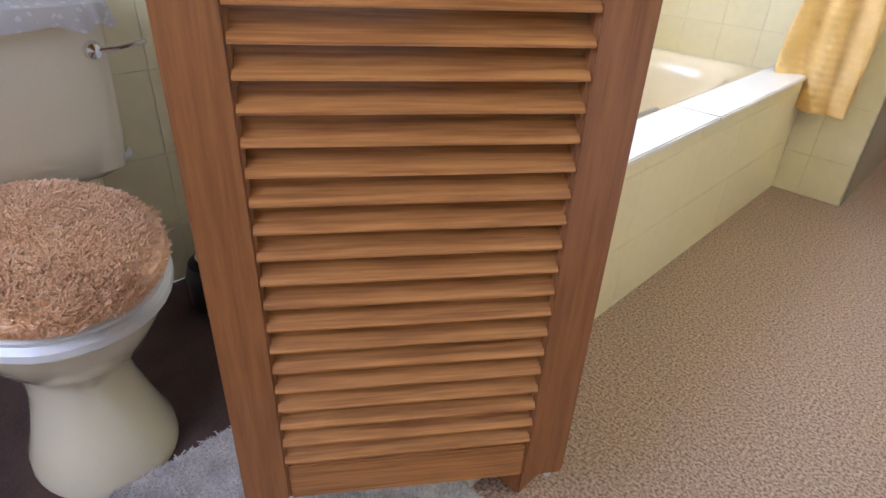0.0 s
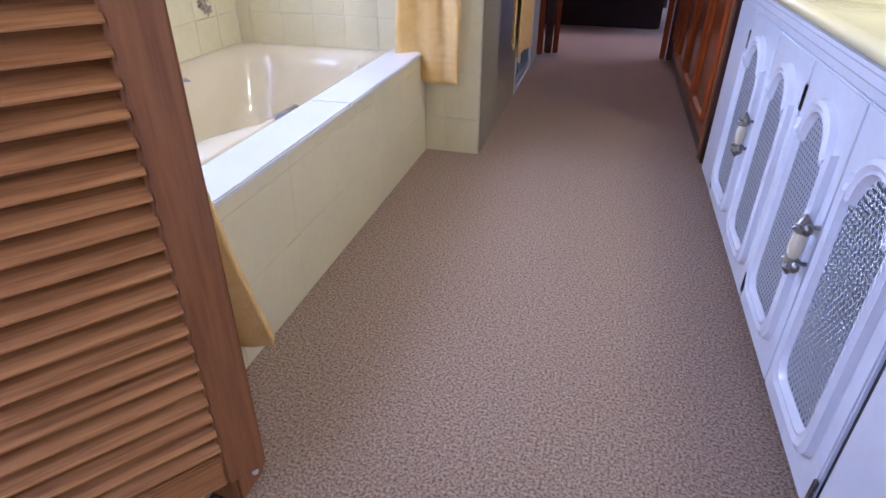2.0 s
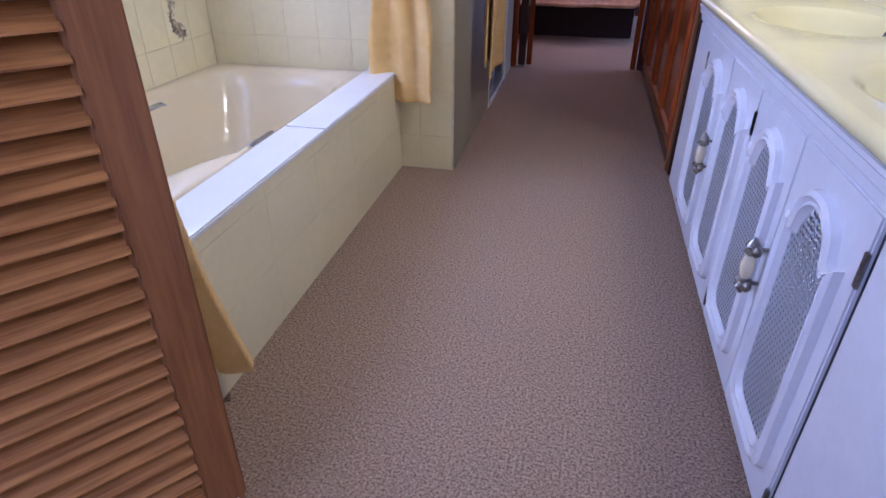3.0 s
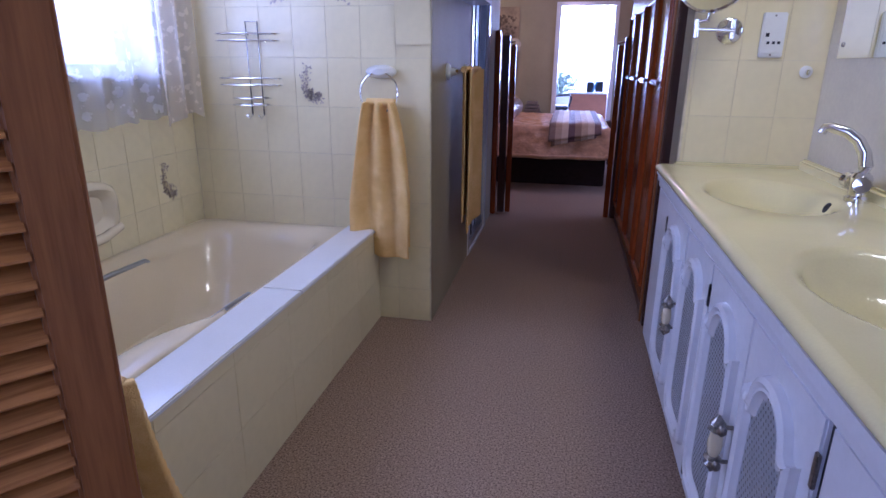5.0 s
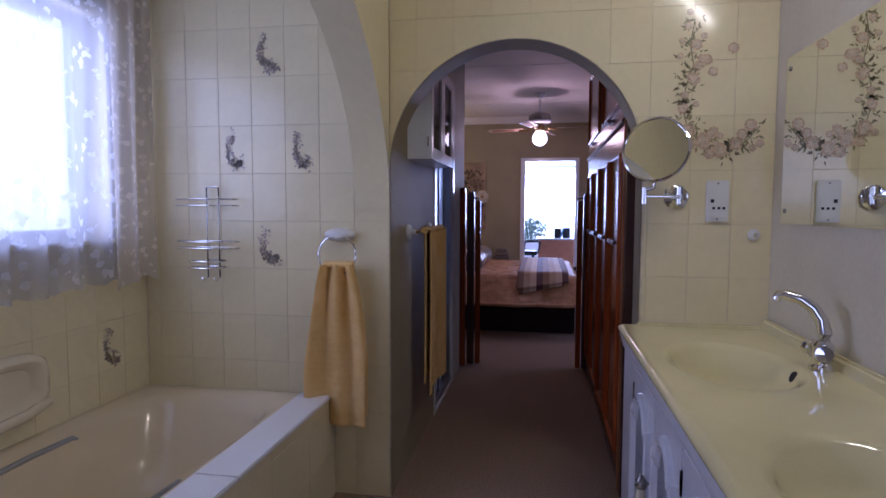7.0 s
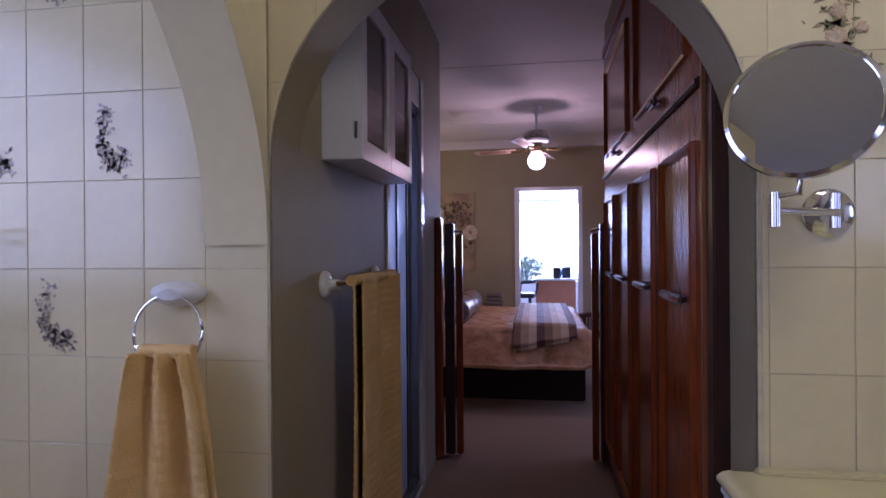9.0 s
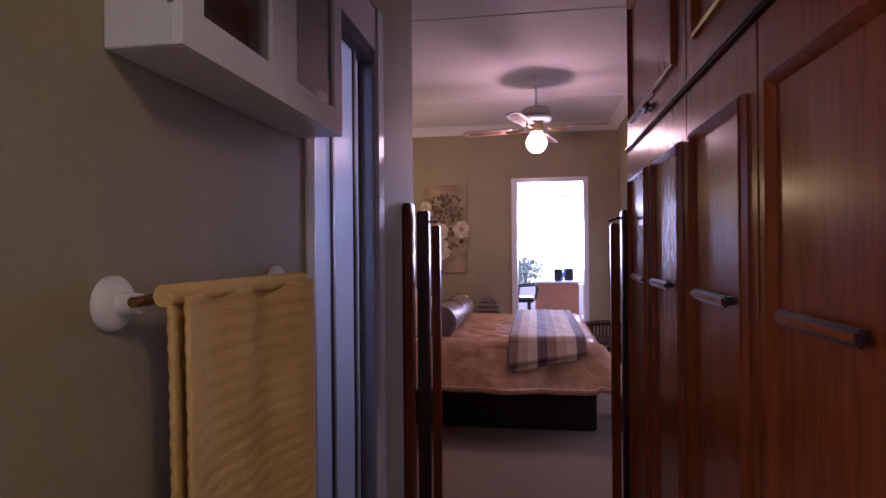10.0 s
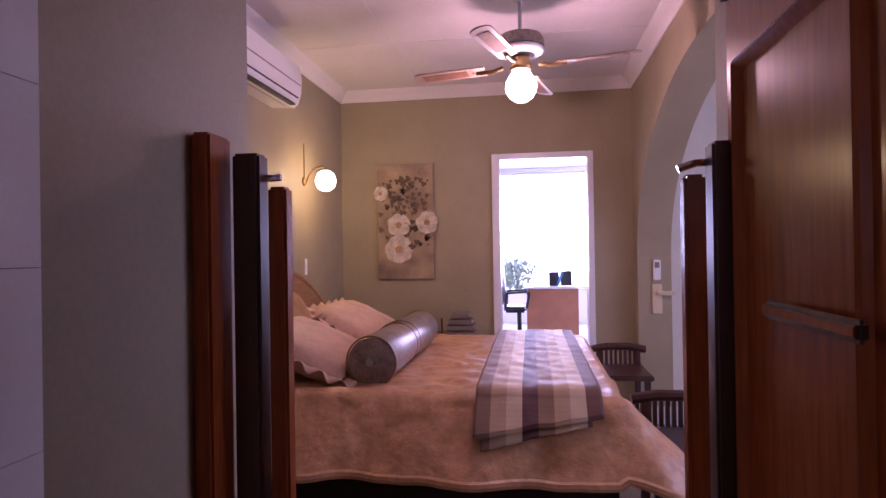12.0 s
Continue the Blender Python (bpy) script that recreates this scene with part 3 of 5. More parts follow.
def curtain(name, label, m, y0, y1, z0, z1, x, folds, depth, seed):
    rnd = random.Random(seed)
    ph = rnd.random() * 5

    def fn(u, v):
        yy = y0 + (y1 - y0) * u
        f = depth * math.sin(u * folds * 6.283 + ph + 0.4 * math.sin(2 * v)) + 0.3 * depth * math.sin(u * folds * 14.5 + v * 2)
        scallop = 0.014 * abs(math.sin(u * (y1 - y0) / 0.055 * math.pi / 2)) + 0.02 * math.sin(u * 5 + ph)
        return (x + f * (0.4 + 0.6 * v), yy, z1 + (z0 - scallop - z1) * v)
    c = thing(name, label, "curtain")
    part("fabric", sheet(bmesh.new(), fn, 150, 50), m, c)
    part("rod_hem", tube(bmesh.new(), [(x, y0, z1), (x, y1, z1)], 0.008, 8), PLASTIC, c)


curtain("lace_curtain", "sheer white flowered lace curtain over the window", LACE, 1.3, 2.80, 1.02, 2.3, -1.545, 9, 0.022, 2)
curtain("lace_side_curtain", "cream lace side curtain gathered beside the window", LACE2, 2.72, 3.0, 1.0, 2.3, -1.52, 2.2, 0.022, 4)

# vanity
van = thing("vanity_cabinet", "white painted vanity cabinet with cane lattice doors", "vanity cabinet")
part("carcass", B(0.675, EX - 0.004, 0.45, 3.02, 0.03, 0.715), WHITE, van, smooth=False)
part("plinth", B(0.69, 1.2, 0.45, 3.02, 0.0, 0.03), RUBBER, van)
part("rail", loft(bmesh.new(), [[(x, y, z) for x, z in ((0.675, 0.752), (0.652, 0.755), (0.650, 0.775), (0.642, 0.782), (0.642, 0.800), (0.636, 0.806), (0.636, 0.815), (0.675, 0.815))] for y in (0.45, 3.02)], True, True, True), WHITE, van, "moulded white top rail")


def door_outline(y0, y1, z0, z1, k):
    """Cathedral-arched outline, inset by k."""
    y0, y1, z0, z1 = y0 + k, y1 - k, z0 + k, z1 - k
    c, w = (y0 + y1) / 2, (y1 - y0) / 2
    pts = []
    for i in range(9):
        a = math.pi + math.pi / 2 * i / 8
        pts.append((y0 + 0.05 + 0.05 * math.cos(a), z0 + 0.05 + 0.05 * math.sin(a)))
    for i in range(9):
        a = -math.pi / 2 + math.pi / 2 * i / 8
        pts.append((y1 - 0.05 + 0.05 * math.cos(a), z0 + 0.05 + 0.05 * math.sin(a)))
    zs = z1 - 0.075
    for i in range(25):
        u = 1 - 2 * i / 24
        r = math.sqrt(max(0, 1 - (u / 0.72) ** 2)) if abs(u) < 0.72 else 0
        s = 0.012 * math.sin((abs(u) - 0.72) / 0.28 * math.pi) if abs(u) >= 0.72 else 0
        pts.append((c + w * u, zs - s + 0.075 * r))
    return pts


def vanity_door(y0, y1, hinge_at):
    d = part("door", B(0.655, 0.674, y0 + 0.002, y1 - 0.002, 0.05, 0.748, 0.004), WHITE, van)
    iy0, iy1, iz0, iz1 = y0 + 0.045, y1 - 0.045, 0.12, 0.70
    rings = []
    for k, x in ((0.0, 0.656), (0.004, 0.640), (0.014, 0.634), (0.024, 0.640), (0.030, 0.638), (0.040, 0.654), (0.041, 0.6545)):
        rings.append([(x, yy, zz) for yy, zz in door_outline(iy0, iy1, iz0, iz1, k)])
    part("arched_moulding", loft(bmesh.new(), rings), WHITE, d, "raised arched white moulding")
    # flat dark sheet paints the shade behind the lattice; no real recess is cut
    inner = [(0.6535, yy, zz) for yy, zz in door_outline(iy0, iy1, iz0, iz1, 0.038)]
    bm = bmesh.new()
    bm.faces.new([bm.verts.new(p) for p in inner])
    part("shade_sheet", bm, CANESHADE, d, "dark sheet standing in for the shade behind the cane")
    bm = bmesh.new()
    s = 0.0155
    cy, w = (iy0 + iy1) / 2, (iy1 - iy0) / 2 - 0.038
    lo, hi = iz0 + 0.040, iz1 - 0.040

    def top(yy):
        u = (yy - cy) / w
        return hi - 0.073 + 0.073 * (math.sqrt(max(0, 1 - (u / 0.72) ** 2)) if abs(u) < 0.72 else 0)
    for sgn in (1, -1):
        c0 = -1.0
        while c0 < 1.6:
            run = []
            for i in range(61):
                yy = cy - w + 2 * w * i / 60
                zz = c0 + sgn * (yy - cy) * 1.7
                if lo < zz < top(yy):
                    run.append((0.6515, yy, zz))
            if len(run) > 1:
                a, b = run[0], run[-1]
                bm.faces.new([bm.verts.new(p) for p in ((a[0], a[1], a[2] - 0.0084), (b[0], b[1], b[2] - 0.0084), (b[0], b[1], b[2] + 0.0084), (a[0], a[1], a[2] + 0.0084))])
            c0 += s * 1.7
    part("cane_lattice", bm, CANE, d, "white woven cane lattice", smooth=False)
    for z in (0.11, 0.655):
        part("hinge", B(0.650, 0.657, hinge_at - 0.007, hinge_at + 0.007, z - 0.032, z + 0.032, 0.002), PEWTER, d, "dark metal hinge")
    return d


def van_handle(d, y):
    part("handle", lathe(bmesh.new(), [(0.009, -0.034), (0.014, -0.022), (0.017, 0), (0.014, 0.022), (0.009, 0.034)], (0.622, y, 0.43), 14), CERAMIC, d, "white porcelain handle grip")
    for s in (-1, 1):
        bm = lathe(bmesh.new(), [(0.012, 0.030), (0.020, 0.037), (0.011, 0.045), (0.018, 0.053), (0.011, 0.063), (0.003, 0.074)], (0.622, y, 0.43), 12, (0, 0, s))
        for k in (-1, 1):
            lathe(bm, [(0.004, -0.013), (0.011, -0.005), (0.011, 0.005), (0.004, 0.013)], (0.626, y + k * 0.019, 0.43 + s * 0.046), 10)
        tube(bm, [(0.622, y, 0.43 + s * 0.045), (0.655, y, 0.43 + s * 0.045)], 0.005, 8)
        part("handle_mount", bm, PEWTER, d, "ornate pewter handle mount")


d1 = vanity_door(2.33, 2.73, 2.73)
vanity_door(1.965, 2.33, 1.965)
d3 = vanity_door(1.597, 1.965, 1.965)
vanity_door(1.225, 1.597, 1.225)
van_handle(d1, 2.34)
van_handle(d3, 1.607)
# black strip fills the slit beside the door to paint its shade
part("gap_shade_strip", B(0.664, 0.6748, 1.207, 1.225, 0.05, 0.748), RUBBER, van, "dark strip standing in for shade in the door gap")
part("filler", B(0.657, 0.674, 2.733, 3.018, 0.05, 0.748, 0.003), WHITE, van)
part("end_panel", B(0.657, 0.674, 0.47, 1.207, 0.05, 0.748, 0.003), WHITE, van)
part("knob", lathe(bmesh.new(), [(0.012, 0), (0.012, 0.012), (0.028, 0.02), (0.03, 0.03), (0.018, 0.04), (0.0, 0.042)], (0.657, 0.985, 0.355), 20, (-1, 0, 0)), PINE, van, "turned orange wooden knob")

top = thing("countertop", "cream moulded marble vanity top with two oval basins", "countertop")
def oval(cx, cy, hx, hy, z, n=48):
    return [(cx + hx * math.cos(2 * math.pi * i / n), cy + hy * math.sin(2 * math.pi * i / n), z) for i in range(n)]


def square_ring(cx, cy, x0, x1, y0, y1, z, n=48):
    out = []
    for i in range(n):
        a = 2 * math.pi * i / n
        c, s = math.cos(a), math.sin(a)
        k = min((x1 - cx) / c if c > 1e-6 else (x0 - cx) / c if c < -1e-6 else 9, (y1 - cy) / s if s > 1e-6 else (y0 - cy) / s if s < -1e-6 else 9)
        out.append((cx + k * c, cy + k * s, z))
    for qx in (x0, x1):
        for qy in (y0, y1):
            i = min(range(n), key=lambda m: (out[m][0] - qx) ** 2 + (out[m][1] - qy) ** 2)
            out[i] = (qx, qy, z)
    return out


bm = bmesh.new()
BAS = ((0.905, 2.44, 2.02, 3.02), (0.905, 1.55, 1.02, 2.02))
for bx, by, y0, y1 in BAS:
    loft(bm, [square_ring(bx, by, 0.655, 1.19, y0, y1, 0.85), oval(bx, by, 0.205, 0.295, 0.85), oval(bx, by, 0.19, 0.28, 0.846), oval(bx, by, 0.172, 0.255, 0.83), oval(bx, by, 0.15, 0.22, 0.785), oval(bx, by, 0.11, 0.15, 0.745), oval(bx, by, 0.03, 0.04, 0.732)], True, False, True)
part("slab", bm, MARBLE, top)
part("front_edge", loft(bmesh.new(), [[(0.66 - 0.032 * math.sin(a) - 0.0, y, 0.832 + 0.018 * math.cos(a)) for a in (math.pi * k / 12 for k in range(13))] + [(0.67, y, 0.815)] for y in (0.43, 3.024)], True, True, True), MARBLE, top)
part("end_slab", B(0.655, 1.19, 0.43, 1.02, 0.82, 0.85), MARBLE, top)
part("upstand", B(1.185, EX - 0.002, 0.43, 3.02, 0.83, 0.892, 0.012, 3), MARBLE, top)
part("end_upstand", B(0.70, 1.19, 3.0, 3.024, 0.845, 0.862, 0.006), MARBLE, top)
for bx, by, y0, y1 in BAS:
    part("overflow", lathe(bmesh.new(), [(0.018, 0), (0.018, 0.003), (0.010, 0.004), (0.0, 0.001)], (bx + 0.166, by - 0.045, 0.822), 16, (-1, 0, 0.5)), RUBBER, top, "dark overflow opening")

tap = thing("basin_mixer", "chrome swan-neck basin mixer with clear knobs", "tap")
TX, TY = 1.145, 2.385
part("body", lathe(bmesh.new(), [(0.036, 0), (0.036, 0.012), (0.029, 0.02), (0.029, 0.06), (0.031, 0.075), (0.02, 0.09), (0.0, 0.092)], (TX, TY, 0.85), 20), CHROME, tap)
part("spout", tube(bmesh.new(), [(TX, TY, 0.91), (TX + 0.004, TY, 0.96), (TX - 0.004, TY + 0.008, 1.0), (TX - 0.022, TY + 0.02, 1.035), (TX - 0.05, TY + 0.035, 1.058), (TX - 0.09, TY + 0.055, 1.07), (TX - 0.105, TY + 0.062, 1.068), (TX - 0.112, TY + 0.065, 1.052)], 0.021, 14, 0.014), CHROME, tap)
for s in (-1, 1):
    part("knob", lathe(bmesh.new(), [(0.012, 0.015), (0.014, 0.03), (0.026, 0.034), (0.028, 0.05), (0.024, 0.062), (0.0, 0.064)], (TX, TY, 0.90), 10, (-0.35, s, 0.18)), CHROME, tap)

mir = thing("wall_mirror", "frameless rectangular wall mirror with screw caps", "mirror")
part("glass", B(EX - 0.008, EX - 0.002, 0.5, 2.924, 1.281, 1.906), MIRROR, mir, smooth=False)
for y, z in ((2.89, 1.33), (2.89, 1.86)):
    part("screw_cap", lathe(bmesh.new(), [(0.009, 0), (0.008, 0.004), (0.0, 0.006)], (EX - 0.008, y, z), 12, (-1, 0, 0)), PEWTER, mir)

mag = thing("shaving_mirror", "round chrome magnifying mirror on a folding arm", "shaving mirror")
part("wall_plate", lathe(bmesh.new(), [(0.05, 0.0), (0.05, 0.006), (0.042, 0.012), (0.0, 0.013)], (0.845, AY - 0.006, 1.385), 28, (0, -1, 0)), CHROME, mag)
bm = tube(bmesh.new(), [(0.855, AY - 0.02, 1.355), (0.855, AY - 0.02, 1.425)], 0.010)
tube(bm, [(0.855, AY - 0.03, 1.385), (0.70, AY - 0.13, 1.385)], 0.008)
tube(bm, [(0.70, AY - 0.13, 1.355), (0.70, AY - 0.13, 1.42)], 0.010)
tube(bm, [(0.70, AY - 0.13, 1.41), (0.735, AY - 0.15, 1.415), (0.735, AY - 0.15, 1.45)], 0.007)
part("arm", bm, CHROME, mag)
ax = Vector((-0.45, -1, 0.2))
part("rim", lathe(bmesh.new(), [(0.122, -0.012), (0.129, -0.006), (0.129, 0.008), (0.121, 0.012), (0.119, 0.006)], (0.735, AY - 0.16, 1.565), 40, ax), CHROME, mag)
part("mirror_glass", lathe(bmesh.new(), [(0.1195, 0.0), (0.1195, 0.007)], (0.735, AY - 0.16, 1.565), 40, ax), MIRROR, mag)

sock = thing("shaver_socket", "white plastic wall socket with switch", "socket")
part("plate", B(0.962, 1.05, AY - 0.018, AY - 0.006, 1.285, 1.452, 0.004), PLASTIC, sock)
part("socket_insert", B(0.972, 1.04, AY - 0.022, AY - 0.018, 1.30, 1.385, 0.002), PLASTIC, sock)
for x in (0.985, 1.005, 1.024):
    part("slot", B(x, x + 0.010, AY - 0.0235, AY - 0.0215, 1.335, 1.345), BLACK, sock, "dark socket slot")
part("switch", B(0.978, 0.990, AY - 0.026, AY - 0.021, 1.362, 1.376), BLACK, sock, "small dark switch")
for z in (1.295, 1.44):
    part("screw", lathe(bmesh.new(), [(0.004, 0), (0.0, 0.002)], (1.006, AY - 0.0185, z), 8, (0, -1, 0)), PEWTER, sock)
hook = thing("wall_hook", "small clear plastic adhesive wall hook", "hook")
part("pad", lathe(bmesh.new(), [(0.024, 0), (0.024, 0.004), (0.018, 0.008), (0.0, 0.009)], (1.15, AY - 0.006, 1.232), 20, (0, -1, 0)), PLASTIC, hook)
part("peg", tube(bmesh.new(), [(1.15, AY - 0.012, 1.232), (1.15, AY - 0.03, 1.225), (1.15, AY - 0.034, 1.24)], 0.006, 8), CHROME, hook)

tl = thing("mirror_light", "tube light fitting above the vanity mirror", "wall lamp")
part("housing", B(1.14, EX - 0.001, 1.55, 2.55, 2.495, 2.545, 0.008), PLASTIC, tl)
for y in (1.56, 2.53):
    part("end_cap", B(1.07, 1.14, y, y + 0.012, 2.488, 2.545, 0.003), PLASTIC, tl)


# ---- toilet corner ----
louvre = thing("louvre_door", "open varnished pine louvre door with angled slats", "door")
LA, LB = Vector((-0.348, 0.984, 0)), Vector((-0.662, 0.560, 0))
LW = (LB - LA).length
lm = Matrix.Translation(LA) @ Matrix.Rotation(math.atan2((LB - LA).y, (LB - LA).x), 4, "Z")
louvre.matrix_world = lm
LT = 0.030
for x0, x1 in ((0, 0.072), (LW - 0.072, LW)):
    part("stile", B(x0, x1, -LT / 2, LT / 2, 0.160, 1.98, 0.005, 3), PINEV, louvre)
for z0, z1 in ((0.162, 0.236), (1.90, 1.98)):
    part("rail", B(0.072, LW - 0.072, -LT / 2 + 0.002, LT / 2 - 0.002, z0, z1, 0.003), PINE, louvre)
zz = 0.2665
slat = None
k = 0
while zz < 1.89:
    if slat is None:
        bm = bmesh.new()
        pr = [(0.0185, -0.0155), (0.0185, -0.0125), (-0.0145, 0.0150), (-0.0175, 0.0155), (-0.0185, 0.0130), (0.0150, -0.0165)]
        loft(bm, [[(x, v, w) for v, w in pr] for x in (0.070, LW - 0.070)], True, True, True)
        slat = part("slat", bm, PINE, louvre)
        slat.location = (0, 0, zz)
        mesh = slat.data
    else:
        s = new("slat", mesh)
        s.parent = louvre
        s.location = (0, 0, zz)
    zz += 0.0365
part("pivot_pin", lathe(bmesh.new(), [(0.006, -0.018), (0.007, -0.006), (0.007, 0.0)], (0.02, 0, 0.160), 12), PLASTIC, louvre, "white plastic pivot pin")
jamb = tagged(new("door_frame_toilet"), "varnished wooden door post at the partition end", "door frame", kind="structure")
part("jamb", B(-0.498, -0.425, 0.99, 1.075, 0, 2.03, 0.004), PINEV, jamb)

wc = thing("toilet", "cream ceramic close-coupled toilet with lever flush", "toilet")
TCY = 0.445


def egg(x0, x1, hy, z, n=40, sq=2.3):
    x0, x1 = x0 - 0.01, x1 - 0.05
    c, h = (x0 + x1) / 2, (x1 - x0) / 2
    out = []
    for i in range(n):
        a = 2 * math.pi * i / n
        co, s = math.cos(a), math.sin(a)
        taper = 1 - 0.12 * max(0, co)
        out.append((c + h * math.copysign(abs(co) ** (2 / sq), co), TCY + hy * taper * math.copysign(abs(s) ** (2 / sq), s), z))
    return out


part("bowl", loft(bmesh.new(), [egg(-1.25, -0.90, 0.135, 0.0), egg(-1.25, -0.902, 0.133, 0.02), egg(-1.245, -0.93, 0.112, 0.07), egg(-1.25, -0.965, 0.092, 0.14), egg(-1.30, -0.98, 0.094, 0.19), egg(-1.41, -0.96, 0.122, 0.235),
     egg(-1.44, -0.87, 0.155, 0.29), egg(-1.43, -0.825, 0.178, 0.35), egg(-1.43, -0.815, 0.182, 0.375), egg(-1.42, -0.83, 0.165, 0.38)], True, True, True), CERAMIC, wc)
part("seat", loft(bmesh.new(), [egg(-1.41, -0.80, 0.188, 0.382), egg(-1.415, -0.79, 0.195, 0.39), egg(-1.415, -0.79, 0.195, 0.402), egg(-1.41, -0.80, 0.188, 0.41)], True, True, True), PLASTIC, wc)
part("lid", loft(bmesh.new(), [egg(-1.41, -0.80, 0.188, 0.411), egg(-1.41, -0.795, 0.192, 0.42), egg(-1.40, -0.81, 0.182, 0.428)], True, True, True), PLASTIC, wc)
part("cistern", loft(bmesh.new(), [superring(-1.482, 0.475, hx, hy, z, 7, 48) for hx, hy, z in ((0.085, 0.19, 0.415), (0.098, 0.225, 0.43), (0.102, 0.235, 0.50), (0.104, 0.24, 0.62), (0.106, 0.244, 0.70), (0.107, 0.246, 0.715))], True, True, True), CERAMIC, wc)
part("cistern_lid", loft(bmesh.new(), [superring(-1.48, 0.475, hx, hy, z, 7, 48) for hx, hy, z in ((0.108, 0.25, 0.716), (0.112, 0.256, 0.722), (0.112, 0.256, 0.745), (0.10, 0.245, 0.755))], True, True, True), CERAMIC, wc)
lever = part("flush_lever", lathe(bmesh.new(), [(0.016, 0), (0.018, 0.008), (0.014, 0.02), (0.0, 0.024)], (-1.377, 0.675, 0.672), 18, (1, 0, 0)), CHROME, wc, "chrome flush lever")
part("lever_arm", tube(bmesh.new(), [(-1.362, 0.675, 0.672), (-1.352, 0.72, 0.675), (-1.352, 0.775, 0.682)], 0.005, 8, 0.0035), CHROME, lever)
part("supply_pipe", tube(bmesh.new(), [(-1.575, 0.755, 0.40), (-1.54, 0.745, 0.40), (-1.52, 0.70, 0.405), (-1.50, 0.68, 0.42)], 0.008), PLASTIC, wc)

cover = thing("seat_cover", "fluffy peach shag cover on the closed toilet lid", "toilet lid cover")
part("pad", loft(bmesh.new(), [egg(-1.37, -0.805, 0.185, 0.425), egg(-1.375, -0.795, 0.194, 0.43), egg(-1.37, -0.80, 0.188, 0.446), egg(-1.34, -0.84, 0.155, 0.456), egg(-1.25, -0.94, 0.08, 0.46)], True, True, True), SHAG, cover)


def tufts(test, n, seed, length, lean):
    """Many short pile strands; test(u, v) gives a root point or None."""
    rnd = random.Random(seed)
    vs, fs = [], []
    while len(fs) < n:
        p = test(rnd.random(), rnd.random())
        if p is None:
            continue
        a = rnd.random() * 6.283
        w = 0.0011 + 0.0010 * rnd.random()
        l = length * (0.6 + 0.7 * rnd.random())
        b = rnd.gauss(0, lean), rnd.gauss(0, lean)
        i = len(vs)
        dx, dy = w * math.cos(a), w * math.sin(a)
        vs += [(p[0] - dx, p[1] - dy, p[2]), (p[0] + dx, p[1] + dy, p[2]), (p[0] + b[0] * l + dx * 0.6, p[1] + b[1] * l + dy * 0.6, p[2] + l), (p[0] + b[0] * l - dx * 0.6, p[1] + b[1] * l - dy * 0.6, p[2] + l)]
        fs.append((i, i + 1, i + 2, i + 3))
    bm = bmesh.new()
    bv = [bm.verts.new(v) for v in vs]
    for f in fs:
        bm.faces.new([bv[j] for j in f])
    return bm


def on_cover(u, v):
    x, y = -1.43 + 0.60 * u, TCY + 0.2 * (2 * v - 1)
    r = ((x + 1.115) / 0.285) ** 2 + ((y - TCY) / (0.19 * (1 - 0.12 * max(0, (x + 1.115) / 0.285)))) ** 2
    return (x, y, 0.461 - 0.026 * r ** 4) if r < 1.03 else None


tagged(part("pile", tufts(on_cover, 52000, 4, 0.006, 0.9), SHAG, cover, smooth=False), kind="stuff")
doily = thing("cistern_doily", "white crocheted lace cloth on the cistern lid", "doily")
ring_d = [superring(-1.478, 0.475, hx, hy, z, 6, 96) for hx, hy, z in ((0.02, 0.1, 0.757), (0.10, 0.245, 0.7575), (0.114, 0.259, 0.752))]
ring_d.append([(x + 0.003 * math.sin(k * 1.4), y, z + 0.008 * math.sin(k * 0.8)) for k, (x, y, z) in enumerate(superring(-1.478, 0.475, 0.122, 0.268, 0.712, 6, 96))])
part("cloth", loft(bmesh.new(), ring_d, True, True, False), DOILY, doily)

for ob in (wc, cover, doily):
    ob.matrix_world = Matrix.Translation((0, 0.02, 0)) @ Matrix.Diagonal((1, 1, 1.07, 1))

bmat = thing("bath_mat", "pale grey fluffy mat round the toilet base", "bath mat")
MZ = 0.012
part("backing", B(-0.955, -0.42, 0.1, 0.93, 0.0, MZ, 0.005), MATPILE, bmat)
tagged(part("pile", tufts(lambda u, v: (-0.953 + 0.53 * u, 0.102 + 0.825 * v, MZ), 40000, 9, 0.005, 0.9), MATPILE, bmat, smooth=False), kind="stuff")
brush = thing("toilet_brush_pot", "black plastic round toilet brush holder on the floor", "toilet brush")
part("pot", lathe(bmesh.new(), [(0.075, 0), (0.085, 0.02), (0.088, 0.10), (0.076, 0.14), (0.05, 0.155), (0.05, 0.13)], (-1.40, 0.88, 0.0), 28), BLACK, brush)
part("handle", tube(bmesh.new(), [(-1.40, 0.88, 0.12), (-1.41, 0.88, 0.20)], 0.008, 10), BLACK, brush)
part("rim_band", lathe(bmesh.new(), [(0.052, 0.150), (0.056, 0.158), (0.048, 0.162)], (-1.40, 0.88, 0.0), 28), CHROME, brush)

# ---- passage things ----
ward = thing("wardrobe", "polished mahogany built-in wardrobe with panelled doors", "wardrobe")
FX = 0.672
part("carcass", B(FX + 0.022, 1.262, 3.22, 5.41, 0.0, 2.5), MAHOG, ward, smooth=False)
part("end_post", B(FX + 0.004, FX + 0.05, 3.205, 3.262, 0.0, 2.52, 0.004), DARKWOOD, ward, "dark end post")
part("edge_strip", B(FX - 0.004, FX + 0.05, 3.263, 3.285, 0.0, 2.52, 0.003), PINEV, ward, "paler door edge strip")
part("plinth", B(FX + 0.012, FX + 0.03, 3.285, 5.41, 0.0, 0.075), DARKWOOD, ward)


